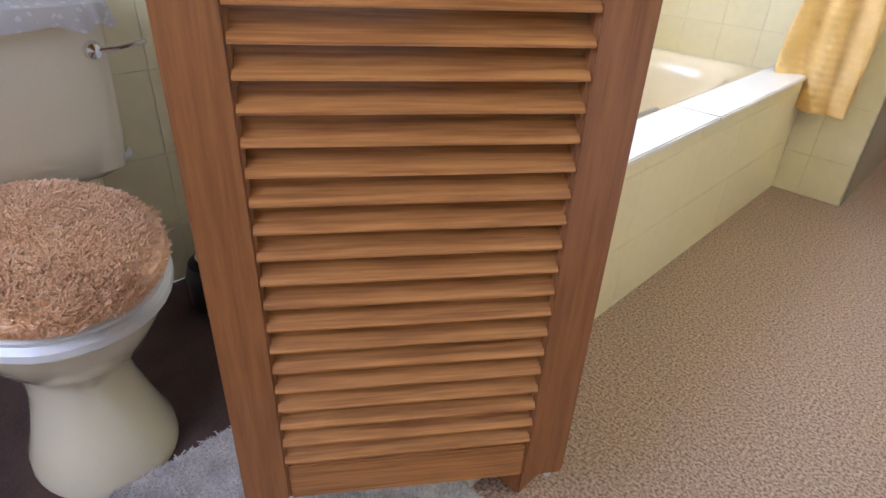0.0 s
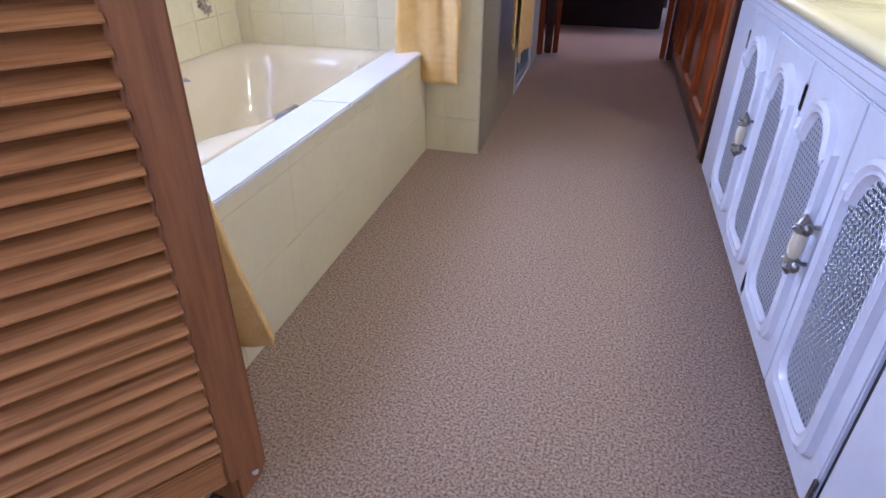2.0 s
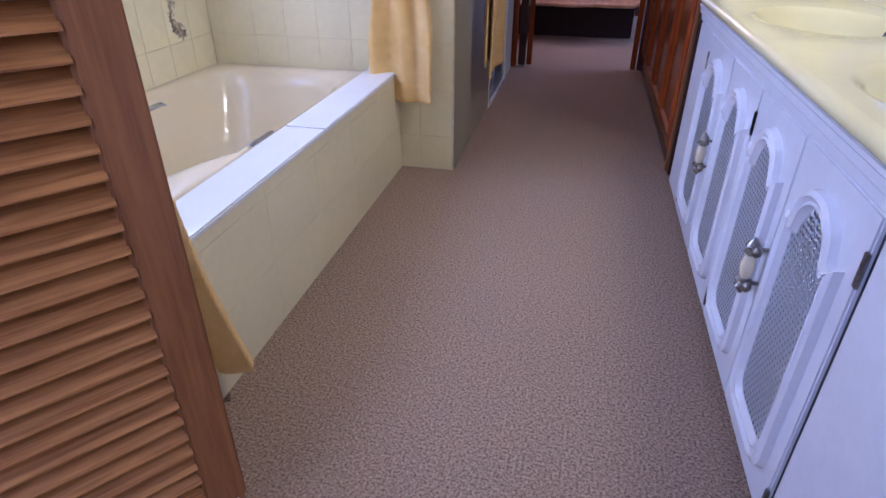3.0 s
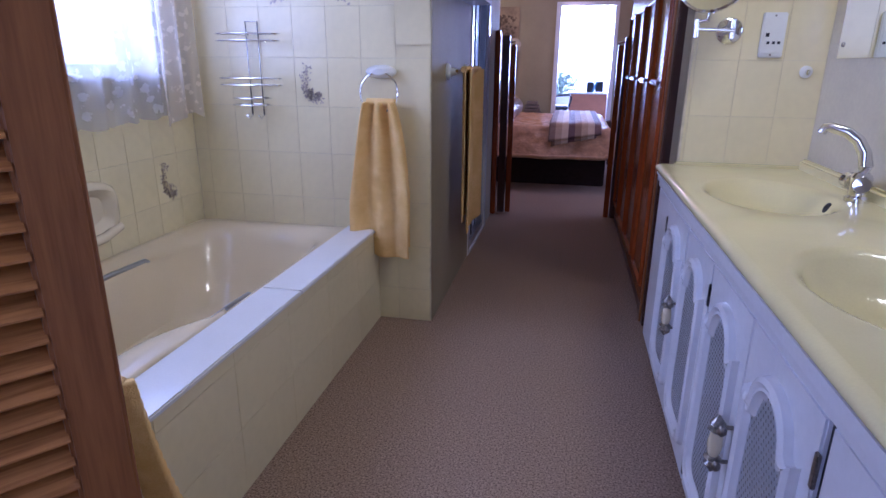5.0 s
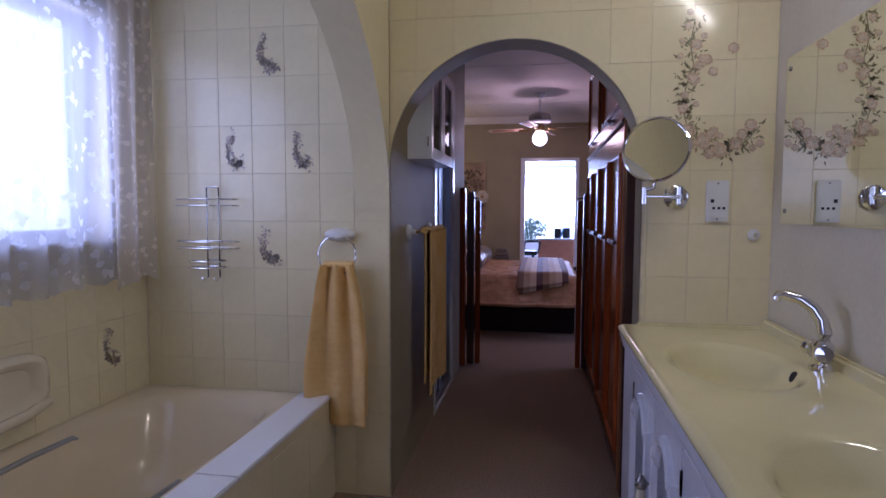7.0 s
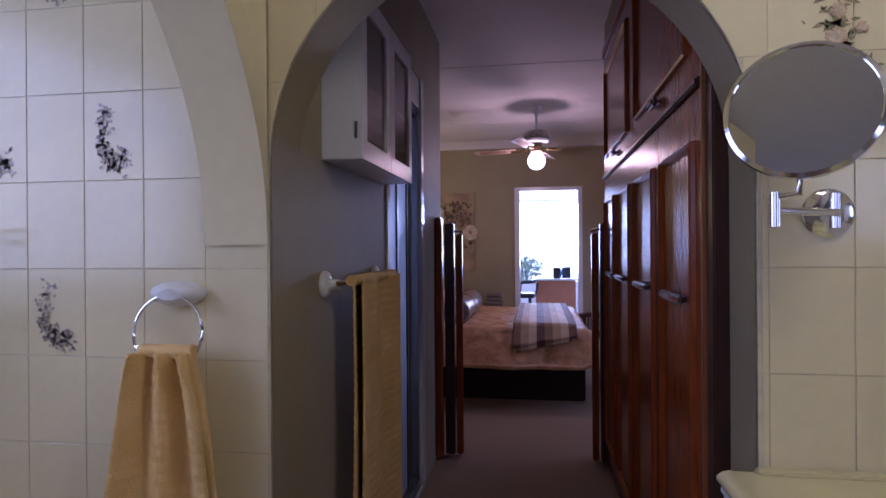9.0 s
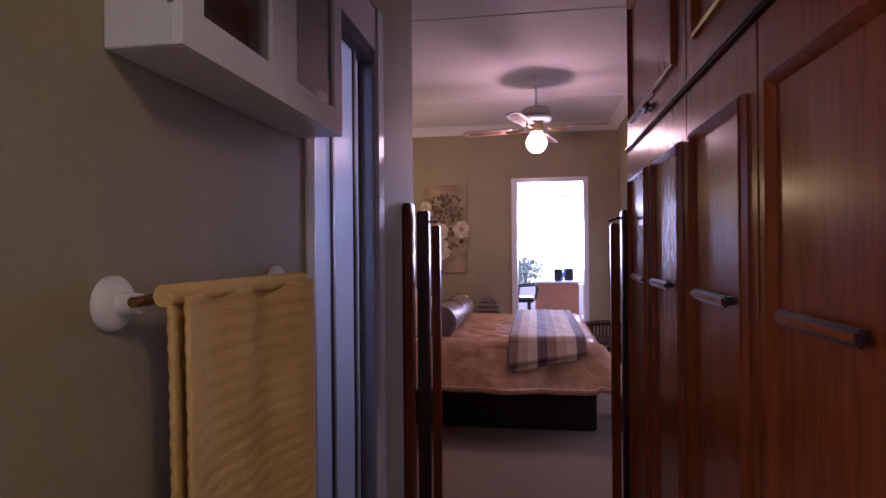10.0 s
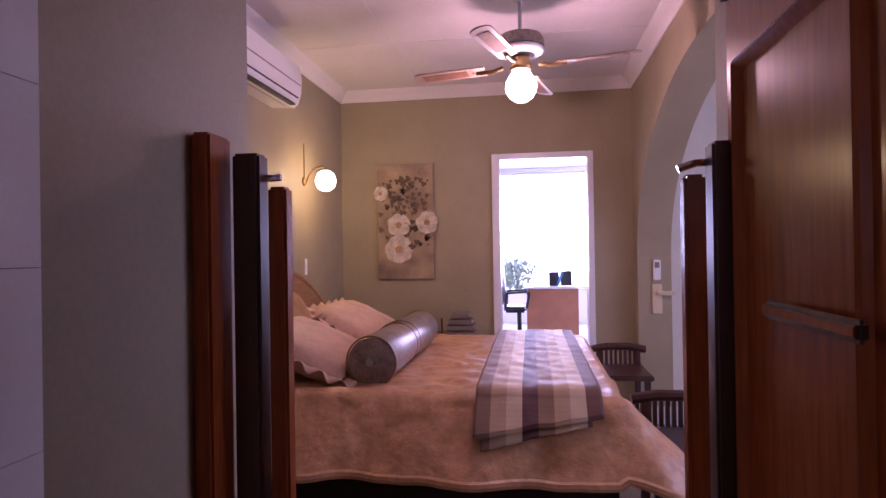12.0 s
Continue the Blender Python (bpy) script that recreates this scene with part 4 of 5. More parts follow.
def moulding(parent, y0, y1, z0, z1, x, w=0.026):
    rings = []
    for k, d in ((0, 0), (0.003, 0.011), (0.010, 0.015), (0.017, 0.009), (w, 0.0)):
        rings.append([(x - d, yy, zz) for yy, zz in ((y0 + k, z0 + k), (y1 - k, z0 + k), (y1 - k, z1 - k), (y0 + k, z1 - k))])
    part("moulding", loft(bmesh.new(), rings), MAHOG, parent, smooth=False)


HANDLE = (0.13, 0.13, 0.165, 0.04)
for i in range(4):
    y0 = 3.285 + 0.53 * i
    d = part("door", B(FX, FX + 0.02, y0 + 0.002, y0 + 0.528, 0.08, 1.728, 0.003), MAHOG, ward)
    moulding(d, y0 + 0.06, y0 + 0.47, 0.16, 1.60, FX)
    hd = part("handle", B(FX - 0.028, FX - 0.014, y0 + HANDLE[i], y0 + HANDLE[i] + 0.26, 1.158, 1.184, 0.005), DARKWOOD, d, "dark bar handle with a paler strip for its highlight")
    # redder strip along the bar paints the handle's highlight
    part("highlight_strip", B(FX - 0.0300, FX - 0.0275, y0 + HANDLE[i] + 0.005, y0 + HANDLE[i] + 0.255, 1.166, 1.177), MAHOG, hd)
    for y in (y0 + HANDLE[i] + 0.025, y0 + HANDLE[i] + 0.215):
        part("standoff", B(FX - 0.020, FX + 0.002, y, y + 0.02, 1.163, 1.18), DARKWOOD, hd)
part("cornice_rail", B(FX - 0.014, FX + 0.02, 3.285, 5.41, 1.730, 1.752, 0.005), DARKWOOD, ward)
for i in range(2):
    y0 = 3.285 + 1.06 * i
    d = part("upper_door", B(FX, FX + 0.02, y0 + 0.002, y0 + 1.058, 1.755, 2.46, 0.003), MAHOG, ward)
    moulding(d, y0 + 0.12, y0 + 0.96, 1.84, 2.36, FX)
    part("knob", B(FX - 0.03, FX, y0 + 0.49, y0 + 0.58, 1.795, 1.825, 0.009, 3), DARKWOOD, d, "dark pull")
part("top_rail", B(FX - 0.01, FX + 0.02, 3.285, 5.41, 2.465, 2.52, 0.004), MAHOG, ward)
structure("trim_wardrobe_bulkhead", B(FX + 0.01, 1.27, 3.2, 5.44, 2.52, H), TAUPE, "taupe infill above the wardrobe")

cab = thing("wall_cabinet", "white wall cabinet with two glazed doors", "cabinet")
CX0, CX1, CY0, CY1, CZ0, CZ1 = -0.369, -0.262, 3.375, 4.07, 1.585, 2.10
for nm, q in (("side", (CX0, CX1, CY0, CY0 + 0.016, CZ0, CZ1)), ("side", (CX0, CX1, CY1 - 0.016, CY1, CZ0, CZ1)), ("base", (CX0, CX1, CY0 + 0.016, CY1 - 0.016, CZ0, CZ0 + 0.016)),
              ("top", (CX0, CX1, CY0 + 0.016, CY1 - 0.016, CZ1 - 0.016, CZ1)), ("back", (CX0, CX0 + 0.006, CY0 + 0.016, CY1 - 0.016, CZ0 + 0.016, CZ1 - 0.016))):
    part(nm, B(*q, 0.0015), WHITE, cab)
part("shelf", B(CX0 + 0.006, CX1 - 0.006, CY0 + 0.016, CY1 - 0.016, 1.84, 1.852), WHITE, cab)
for y0, y1 in ((CY0, (CY0 + CY1) / 2 - 0.002), ((CY0 + CY1) / 2 + 0.002, CY1)):
    bm = bmesh.new()
    for a in ((y0, y0 + 0.055, CZ0, CZ1), (y1 - 0.055, y1, CZ0, CZ1), (y0 + 0.055, y1 - 0.055, CZ0, CZ0 + 0.06), (y0 + 0.055, y1 - 0.055, CZ1 - 0.06, CZ1)):
        box(bm, CX1, CX1 + 0.018, *a)
    d = part("door", bm, WHITE, cab, smooth=False)
    part("pane", B(CX1 + 0.006, CX1 + 0.010, y0 + 0.055, y1 - 0.055, CZ0 + 0.06, CZ1 - 0.06), CABGLASS, d).visible_shadow = False
    part("hinge", B(CX1 - 0.004, CX1 + 0.004, y0 - 0.003, y0 + 0.004, CZ0 + 0.06, CZ0 + 0.11), PEWTER, d)

show = thing("shower_door", "frosted sliding shower door in an aluminium frame", "shower door")
for y in (4.18, 4.828):
    part("frame_post", B(-0.44, -0.378, y, y + 0.035, 0.04, 2.05, 0.003), ALU, show)
part("head_track", B(-0.45, -0.378, 4.18, 4.863, 2.03, 2.08, 0.003), RUBBER, show)
part("sill_track", B(-0.45, -0.372, 4.18, 4.863, 0.02, 0.07, 0.004), ALU, show)
for y0, y1, x in ((4.215, 4.41, -0.392), (4.385, 4.70, -0.410), (4.675, 4.828, -0.428)):
    p = part("panel", B(x - 0.004, x + 0.003, y0 + 0.02, y1 - 0.02, 0.09, 2.02), FROST, show, "frosted pane")
    for y in (y0, y1 - 0.024):
        part("stile", B(x - 0.011, x + 0.009, y, y + 0.024, 0.07, 2.03, 0.003), ALU, p)
    part("seal", B(x + 0.003, x + 0.0085, y1 - 0.036, y1 - 0.0245, 0.08, 2.02), RUBBER, p, "dark rubber seal")
bm = bmesh.new()
for k in range(9):
    box(bm, -0.55, -0.362, 4.868, 4.942, 0.2505 * k, 0.2505 * k + 0.2495)
for k in range(9):
    box(bm, -0.55, -0.364, 4.130, 4.177, 0.2505 * k, 0.2505 * k + 0.2495)
box(bm, -0.55, -0.372, 4.177, 4.868, 2.083, 2.247)
box(bm, -0.46, -0.362, 4.177, 4.868, 0, 0.018)
structure("trim_shower_surround", bm, WHITETILE, "white tiled surround of the shower opening")


def leaf(parent, x0, x1, y0, y1, ztop, m):
    d = part("leaf", B(x0, x1, y0, y1, 0.012, ztop, 0.006), m, parent)
    for s, x in ((-1, x0), (1, x1)) if y1 - y0 > 0.2 else ():
        bm = bmesh.new()
        for z0, z1 in ((0.12, 0.66), (0.74, ztop - 0.12)):
            rings = [[(x + s * e, yy, zz) for yy, zz in ((y0 + k, z0 + k - 0.06), (y1 - k, z0 + k - 0.06), (y1 - k, z1 - k + 0.06), (y0 + k, z1 - k + 0.06))] for k, e in ((0.06, 0.0), (0.065, 0.004), (0.08, 0.004), (0.085, 0.0))]
            loft(bm, rings)
        part("panel_moulding", bm, m, d, smooth=False)
    return d


fl = thing("folding_door", "dark wooden low folding door leaves stacked open", "folding door")
leaf(fl, -0.369, -0.328, 5.31, 5.40, 1.512, MAHOG)
leaf(fl, -0.318, -0.258, 5.38, 5.43, 1.478, DARKWOOD)
leaf(fl, -0.249, -0.208, 5.40, 5.44, 1.408, MAHOG)
fr = thing("folding_door", "dark wooden low folding door leaves stacked open", "folding door")
leaf(fr, 0.64, 0.69, 5.385, 5.44, 1.465, DARKWOOD)
leaf(fr, 0.592, 0.632, 5.40, 5.44, 1.405, MAHOG)
for f0, x in ((fl, -0.255), (fr, 0.615)):
    part("hinge_bracket", tube(bmesh.new(), [(x - 0.03, 5.42, 1.418), (x, 5.415, 1.428), (x + 0.03, 5.42, 1.43)], 0.008, 8), CHROME, f0, "chrome hinge bracket")

# ---- bedroom things ----
bed = thing("bed", "double bed with peach coverlet and wooden headboard", "bed")
part("base", B(-1.28, 0.665, 6.84, 8.66, 0.0, 0.30, 0.012), BASECLOTH, bed)
part("mattress", B(-1.28, 0.66, 6.86, 8.66, 0.30, 0.60, 0.05, 3), PILLOW, bed)
BX0, BX1, BY0, BY1 = -1.27, 0.655, 6.86, 8.66


def drop(s):
    """Outward and downward run of the coverlet past the edge, s metres along it."""
    if s < 0.08:
        a = s / 0.08 * math.pi / 2 * 0.65
        return 0.08 * math.sin(a), -0.08 * (1 - math.cos(a))
    return 0.068 + (s - 0.08) * 0.72, -0.038 - (s - 0.08) * 0.70


def coverlet(u, v):
    sx = -0.0 + u * (BX1 - BX0 + 0.40)
    sy = -0.42 + v * (BY1 - BY0 + 0.84)
    ox = max(0, sx - (BX1 - BX0))
    oy0, oy1 = max(0, -sy), max(0, sy - (BY1 - BY0))
    s = max(ox, oy0, oy1) if min(ox, max(oy0, oy1)) == 0 else math.hypot(ox, max(oy0, oy1)) * 0.93
    hor, dz = drop(s) if s > 0 else (0, 0)
    x, y = BX0 + min(sx, BX1 - BX0), BY0 + min(max(sy, 0), BY1 - BY0)
    if s > 0:
        n = Vector((ox, oy1 - oy0, 0)).normalized()
        wob = 1 + 0.07 * math.sin(7 * (sx + 0.4 * sy)) * min(1, s / 0.3) + 0.04 * math.sin(17 * sx - 9 * sy) * min(1, s / 0.3)
        x, y = x + n.x * hor * wob * (0.55 if ox > 0 and oy0 == 0 else 1), y + n.y * hor * wob
    q = noise.noise(Vector((x * 9, y * 9, dz * 8))) * 0.017 + noise.noise(Vector((x * 26, y * 26, dz * 26))) * 0.004 + noise.noise(Vector((x * 3, y * 3, dz * 3))) * 0.012
    if s > 0:
        return (x + q * 0.4, y - q * 1.2, 0.62 + dz)
    return (x, y, 0.62 + q)


bm = sheet(bmesh.new(), coverlet, 130, 150)
part("coverlet", bm, LINEN, bed, solid=0.018)
hem = [coverlet(u / 60, 0.0) for u in range(61)] + [coverlet(1.0, v / 60) for v in range(1, 61)]
part("hem_piping", tube(bmesh.new(), hem, 0.020, 8), LINEN, bed, "thick padded hem")
pts = []
for i in range(25):
    u = i / 24
    pts.append((-1.335, 6.82 + 1.88 * u, 0.80 + 0.36 * math.sin(math.pi * u) ** 0.8))
part("headboard", extrude_poly(bmesh.new(), [(-1.335, 6.82, 0.0)] + pts + [(-1.335, 8.70, 0.0)], (0.035, 0, 0)), OAK, bed, "arched oak headboard")
part("headboard_rail", tube(bmesh.new(), [(p[0] + 0.02, p[1], p[2]) for p in pts], 0.024, 10), OAK, bed)

thr = thing("bed_throw", "striped brown and cream knitted throw over the bed", "throw")
cols = [(0.25, 0.15, 0.10), (0.52, 0.37, 0.24), (0.70, 0.56, 0.40), (0.12, 0.05, 0.055), (0.30, 0.18, 0.11), (0.56, 0.40, 0.25), (0.70, 0.56, 0.40), (0.17, 0.085, 0.07)]
THROW = striped("striped_throw", cols, 0, 0.055, 0.59, 0.6)


def throw_fn(off, end, slope, x0, x1):
    def fn(u, v):
        reach = BY1 - BY0 + end * (1 - slope * u)
        y = BY1 - v * reach
        over = max(0, BY0 - y)
        hor, dz = drop(over) if over > 0 else (0, 0)
        x = x0 + (x1 - x0) * u
        q = 0.007 * noise.noise(Vector((x * 12, y * 10, off))) + 0.0004 * math.sin(y * 260)
        return (x, max(y, BY0) - hor * 1.12 - off * (1 if over > 0.02 else 0), 0.652 + off + dz + q)
    return fn


part("upper_layer", sheet(bmesh.new(), throw_fn(0.014, 0.26, 0.42, 0.055, 0.59), 40, 330), THROW, thr, solid=0.012)
part("lower_layer", sheet(bmesh.new(), throw_fn(-0.004, 0.305, 0.40, 0.085, 0.545), 40, 160), THROW, thr, solid=0.010)
part("folded_edge", tube(bmesh.new(), [throw_fn(0.008, 0.26, 0.42, 0.058, 0.587)(k / 20, 1.0) for k in range(21)], 0.011, 8), THROW, thr)


def cushion(name, label, m, place, w, d, h, rot, frill=0.0):
    c = thing(name, label, "pillow")

    def half(sgn):
        def fn(u, v):
            a, b = 2 * u - 1, 2 * v - 1
            k = (1 - a ** 4) * (1 - b ** 4)
            pinch = 1 - 0.08 * (a * a * b * b)
            return (a * w / 2 * pinch, b * d / 2 * pinch, sgn * (h / 2 * max(0, k) ** 0.55 + 0.006 * noise.noise(Vector((a * 5, b * 5, sgn)))))
        return fn
    bm = sheet(bmesh.new(), half(1), 26, 26)
    sheet(bm, half(-1), 26, 26)
    bmesh.ops.remove_doubles(bm, verts=bm.verts, dist=0.0008)
    part("filling", bm, m, c)
    if frill:
        per = []
        for i in range(160):
            a = i / 160 * 4
            q, t = int(a), 2 * (a % 1) - 1
            per.append(((t, -1), (1, t), (-t, 1), (-1, -t))[q])
        rings = [[(x * (w / 2 - 0.01 + o), y * (d / 2 - 0.01 + o), amp * math.sin(i * 0.9)) for i, (x, y) in enumerate(per)] for o, amp in ((0, 0), (frill * 0.5, 0.012), (frill, 0.022))]
        part("ruffle", loft(bmesh.new(), rings), m, c, solid=0.004)
    c.matrix_world = Matrix.Translation(place) @ Euler([radians(r) for r in rot]).to_matrix().to_4x4()
    return c


cushion("pillow", "ruffled peach satin pillow leaning on the headboard", PILLOW, (-0.86, 7.26, 0.755), 0.55, 0.66, 0.20, (0, 24, 3), 0.06)
cushion("pillow", "ruffled peach satin pillow leaning on the headboard", PILLOW, (-0.86, 8.15, 0.765), 0.55, 0.70, 0.20, (0, 26, -2), 0.06)
cushion("pillow", "golden cushion behind the ruffled pillows", OAK, (-1.14, 7.62, 0.84), 0.42, 0.5, 0.14, (0, 62, 0))
bol = thing("bolster", "bronze satin bolster cushion with gathered ends", "bolster")
BO, BZ = Vector((-0.475, 6.98, 0)), 0.735
part("roll", lathe(bmesh.new(), [(0.0, -0.012), (0.03, -0.004), (0.085, 0.0), (0.113, 0.012), (0.119, 0.03), (0.121, 0.3), (0.119, 0.62), (0.122, 0.9), (0.119, 1.27), (0.11, 1.29), (0.0, 1.30)], (BO.x, BO.y, BZ), 40, (0.01, 1, 0)), BOLSTER, bol)
for y in (0.02, 0.56, 0.66, 1.27):
    part("piping", tube(bmesh.new(), [(BO.x + 0.123 * math.cos(a), BO.y + y, BZ + 0.123 * math.sin(a)) for a in (2 * math.pi * k / 36 for k in range(37))], 0.005, 6), BRASS, bol, "beaded gold piping")
part("button", lathe(bmesh.new(), [(0.020, 0), (0.018, 0.010), (0.0, 0.014)], (BO.x, BO.y - 0.008, BZ), 16, (0, -1, 0)), ALU, bol)

ns = thing("nightstand", "dark bedside table below the picture", "bedside table")
part("top", B(-0.95, -0.19, 8.82, 9.22, 0.545, 0.575, 0.006), DARKWOOD, ns)
part("body", B(-0.93, -0.21, 8.84, 9.21, 0.06, 0.545), DARKWOOD, ns, smooth=False)
part("drawer", B(-0.91, -0.23, 8.825, 8.84, 0.33, 0.52, 0.004), DARKWOOD, ns)
books = thing("stacked_trays", "stack of small grey trays on the bedside table", "trays")
for i, (w, z) in enumerate(((0.14, 0.576), (0.13, 0.625), (0.115, 0.674), (0.095, 0.723))):
    part("tray", B(-0.25 - w, -0.25 + w - 0.04, 8.90, 9.12, z, z + 0.04, 0.006), mat("grey_tray", (0.22, 0.18, 0.16), 0.5), books)
pen = thing("candle", "thin dark candle stick on the bedside table", "candle")
part("stick", lathe(bmesh.new(), [(0.02, 0), (0.02, 0.01), (0.007, 0.02), (0.007, 0.14), (0.0, 0.145)], (-0.43, 9.0, 0.575), 12), DARKWOOD, pen)

pic = thing("canvas_picture", "tall canvas print of pale flowers in brown tones", "picture")
CANVAS = mat("canvas_ground", (0.30, 0.22, 0.13), 0.7, var=0.5, scale=5, bump=0.2, bscale=300, second=(0.10, 0.065, 0.06))
part("canvas", B(-1.02, -0.525, 9.222, 9.249, 1.032, 2.032, 0.003), CANVAS, pic)


def blossom(bm, cx, cz, r, y, petals, rnd):
    for k in range(petals):
        a = 2 * math.pi * k / petals + rnd.random() * 0.4
        px, pz = cx + 0.55 * r * math.cos(a), cz + 0.55 * r * math.sin(a)
        n = 12
        vs = [bm.verts.new((px + 0.52 * r * math.cos(t) * (1 + 0.15 * rnd.random()), y - 0.0006 * k, pz + 0.52 * r * math.sin(t) * (1 + 0.15 * rnd.random()))) for t in (2 * math.pi * j / n for j in range(n))]
        bm.faces.new(vs)


rnd = random.Random(21)
bm2 = bmesh.new()
CREAM, OCHRE = mat("cream_paint", (0.58, 0.50, 0.40), 0.7, var=0.25, scale=18), mat("ochre_paint", (0.40, 0.25, 0.10), 0.7, var=0.3)
for cx_, cz_, r in ((-0.83, 1.29, 0.115), (-0.83, 1.50, 0.095), (-0.58, 1.52, 0.09), (-0.99, 1.78, 0.06)):
    bm, bm3 = bmesh.new(), bmesh.new()
    blossom(bm, cx_, cz_, r, 9.220, 7, rnd)
    blossom(bm3, cx_, cz_, r * 0.28, 9.214, 5, rnd)
    part("flower_heart", bm3, OCHRE, part("blossom", bm, CREAM, pic, "cream painted blossom", smooth=False), smooth=False)
for k in range(150):
    u = rnd.gauss(-0.76, 0.12)
    w = 1.30 + 0.62 * rnd.random()
    if -1.0 < u < -0.545 and (k % 3 or w > 1.6):
        blossom(bm2, u, w, 0.010 + 0.018 * rnd.random(), 9.2205, 3, rnd)
tagged(part("foliage", bm2, mat("umber_paint", (0.13, 0.085, 0.055), 0.7, var=0.4, scale=30), pic, "umber painted leaves", smooth=False), kind="stuff")

fan = thing("ceiling_fan", "ceiling fan with cane-inset blades and lit globe", "ceiling fan")
FXC, FYC = 0.265, 7.46
part("canopy", lathe(bmesh.new(), [(0.055, H), (0.055, H - 0.02), (0.03, H - 0.055), (0.014, H - 0.06)], (FXC, FYC, 0), 24), WHITE, fan)
part("rod", tube(bmesh.new(), [(FXC, FYC, H - 0.05), (FXC, FYC, 2.41)], 0.011), WHITE, fan)
part("motor", lathe(bmesh.new(), [(0.03, 2.455), (0.07, 2.45), (0.115, 2.435), (0.130, 2.41), (0.130, 2.372), (0.122, 2.366), (0.122, 2.352), (0.10, 2.335), (0.05, 2.32), (0.0, 2.32)], (FXC, FYC, 0), 36), PEWTER, fan, "bronze motor housing")
part("vent_ring", lathe(bmesh.new(), [(0.125, 2.366), (0.130, 2.36), (0.124, 2.345), (0.10, 2.331), (0.06, 2.326)], (FXC, FYC, 0), 36), WHITE, fan, "pale fretted ring")
part("lamp_holder", lathe(bmesh.new(), [(0.05, 2.32), (0.052, 2.29), (0.062, 2.265), (0.055, 2.25)], (FXC, FYC, 0), 24), BRASS, fan)
part("globe", lathe(bmesh.new(), [(0.045, 0.085), (0.062, 0.062), (0.082, 0.026), (0.086, 0.0), (0.082, -0.028), (0.065, -0.058), (0.034, -0.080), (0.0, -0.086)], (FXC, FYC, 2.16), 28), GLOBE, fan, "lit white glass globe").visible_shadow = False
BLADE = mat("limed_wood", (0.60, 0.46, 0.36), 0.4, var=0.1, scale=10)
INSET = mat("cane_inset", (0.36, 0.19, 0.11), 0.7, var=0.25, scale=60)
for ang in (-12, 76, 168, 253):
    out = []
    for i in range(13):
        t = math.pi / 2 - math.pi * i / 12
        out.append((0.58 + 0.05 * math.cos(t), 0.054 * math.sin(t), 0))
    out += [(0.20, -0.048, 0), (0.20, 0.048, 0)]
    bl = part("blade", extrude_poly(bmesh.new(), out, (0, 0, 0.008)), BLADE, fan)
    bl.matrix_basis = Matrix.Translation((FXC, FYC, 2.268)) @ Matrix.Rotation(radians(ang), 4, "Z") @ Matrix.Rotation(radians(11), 4, "X")
    part("cane_panel", B(0.30, 0.57, -0.030, 0.030, -0.0025, 0.0105), INSET, bl, "brown cane inset")
    part("blade_iron", tube(bmesh.new(), [(0.10, 0, 0.008), (0.16, 0, -0.008), (0.25, 0, -0.006)], 0.012, 8), BRASS, bl)

ac = thing("air_conditioner", "white split air conditioner high on the wall", "air conditioner")
prof = [(-1.348, 2.22), (-1.20, 2.21), (-1.17, 2.235), (-1.15, 2.30), (-1.145, 2.40), (-1.16, 2.475), (-1.20, 2.49), (-1.348, 2.49)]
part("casing", loft(bmesh.new(), [[(x, y, z) for x, z in prof] for y in (6.90, 6.91, 7.83, 7.84)], True, True, True), PLASTIC, ac)
part("outlet", B(-1.235, -1.163, 6.96, 7.77, 2.212, 2.224), BLACK, ac, "dark air outlet slot")
part("flap", B(-1.162, -1.1525, 6.94, 7.80, 2.262, 2.268), BLACK, ac)
part("grille_line", B(-1.149, -1.1435, 6.92, 7.82, 2.345, 2.350), PEWTER, ac)

sc = thing("wall_sconce", "brass wall lamp with a lit globe", "wall lamp")
part("back_plate", lathe(bmesh.new(), [(0.035, 0), (0.03, 0.012), (0.012, 0.02), (0.0, 0.021)], (-1.35, 8.36, 1.80), 20, (1, 0, 0)), BRASS, sc)
part("arm", tube(bmesh.new(), [(-1.335, 8.36, 1.78), (-1.31, 8.36, 1.84), (-1.27, 8.35, 1.885), (-1.22, 8.34, 1.90), (-1.18, 8.33, 1.90), (-1.17, 8.33, 1.87)], 0.007, 8), BRASS, sc)
part("globe", lathe(bmesh.new(), [(0.03, 0.075), (0.06, 0.055), (0.078, 0.0), (0.065, -0.045), (0.03, -0.073), (0.0, -0.078)], (-1.17, 8.33, 1.795), 24), GLOBE2, sc, "lit opal globe").visible_shadow = False
part("cable", tube(bmesh.new(), [(-1.345, 8.36, 1.82), (-1.345, 8.36, 2.08)], 0.004, 6), BRASS, sc)
sw = thing("light_switch", "white plastic wall switch by the bed", "switch")
part("plate", B(-1.349, -1.338, 8.33, 8.38, 1.11, 1.23, 0.003), PLASTIC, sw)
part("rocker", B(-1.339, -1.335, 8.345, 8.365, 1.15, 1.19, 0.001), PLASTIC, sw)

rem = thing("remote_control", "white air conditioner remote in a wall holder", "remote control")
part("body", B(1.268, 1.326, 9.087, 9.109, 1.012, 1.173, 0.006), PLASTIC, rem)
part("display", B(1.279, 1.315, 9.085, 9.088, 1.11, 1.155, 0.001), PEWTER, rem)
handle_d = thing("wall_switch_plate", "ivory plastic switch plate with a key lever", "switch")
part("plate", B(1.258, 1.335, 9.096, 9.109, 0.742, 0.98, 0.004), IVORY, handle_d)
part("lever", B(1.29, 1.43, 9.066, 9.096, 0.89, 0.925, 0.006), IVORY, handle_d)


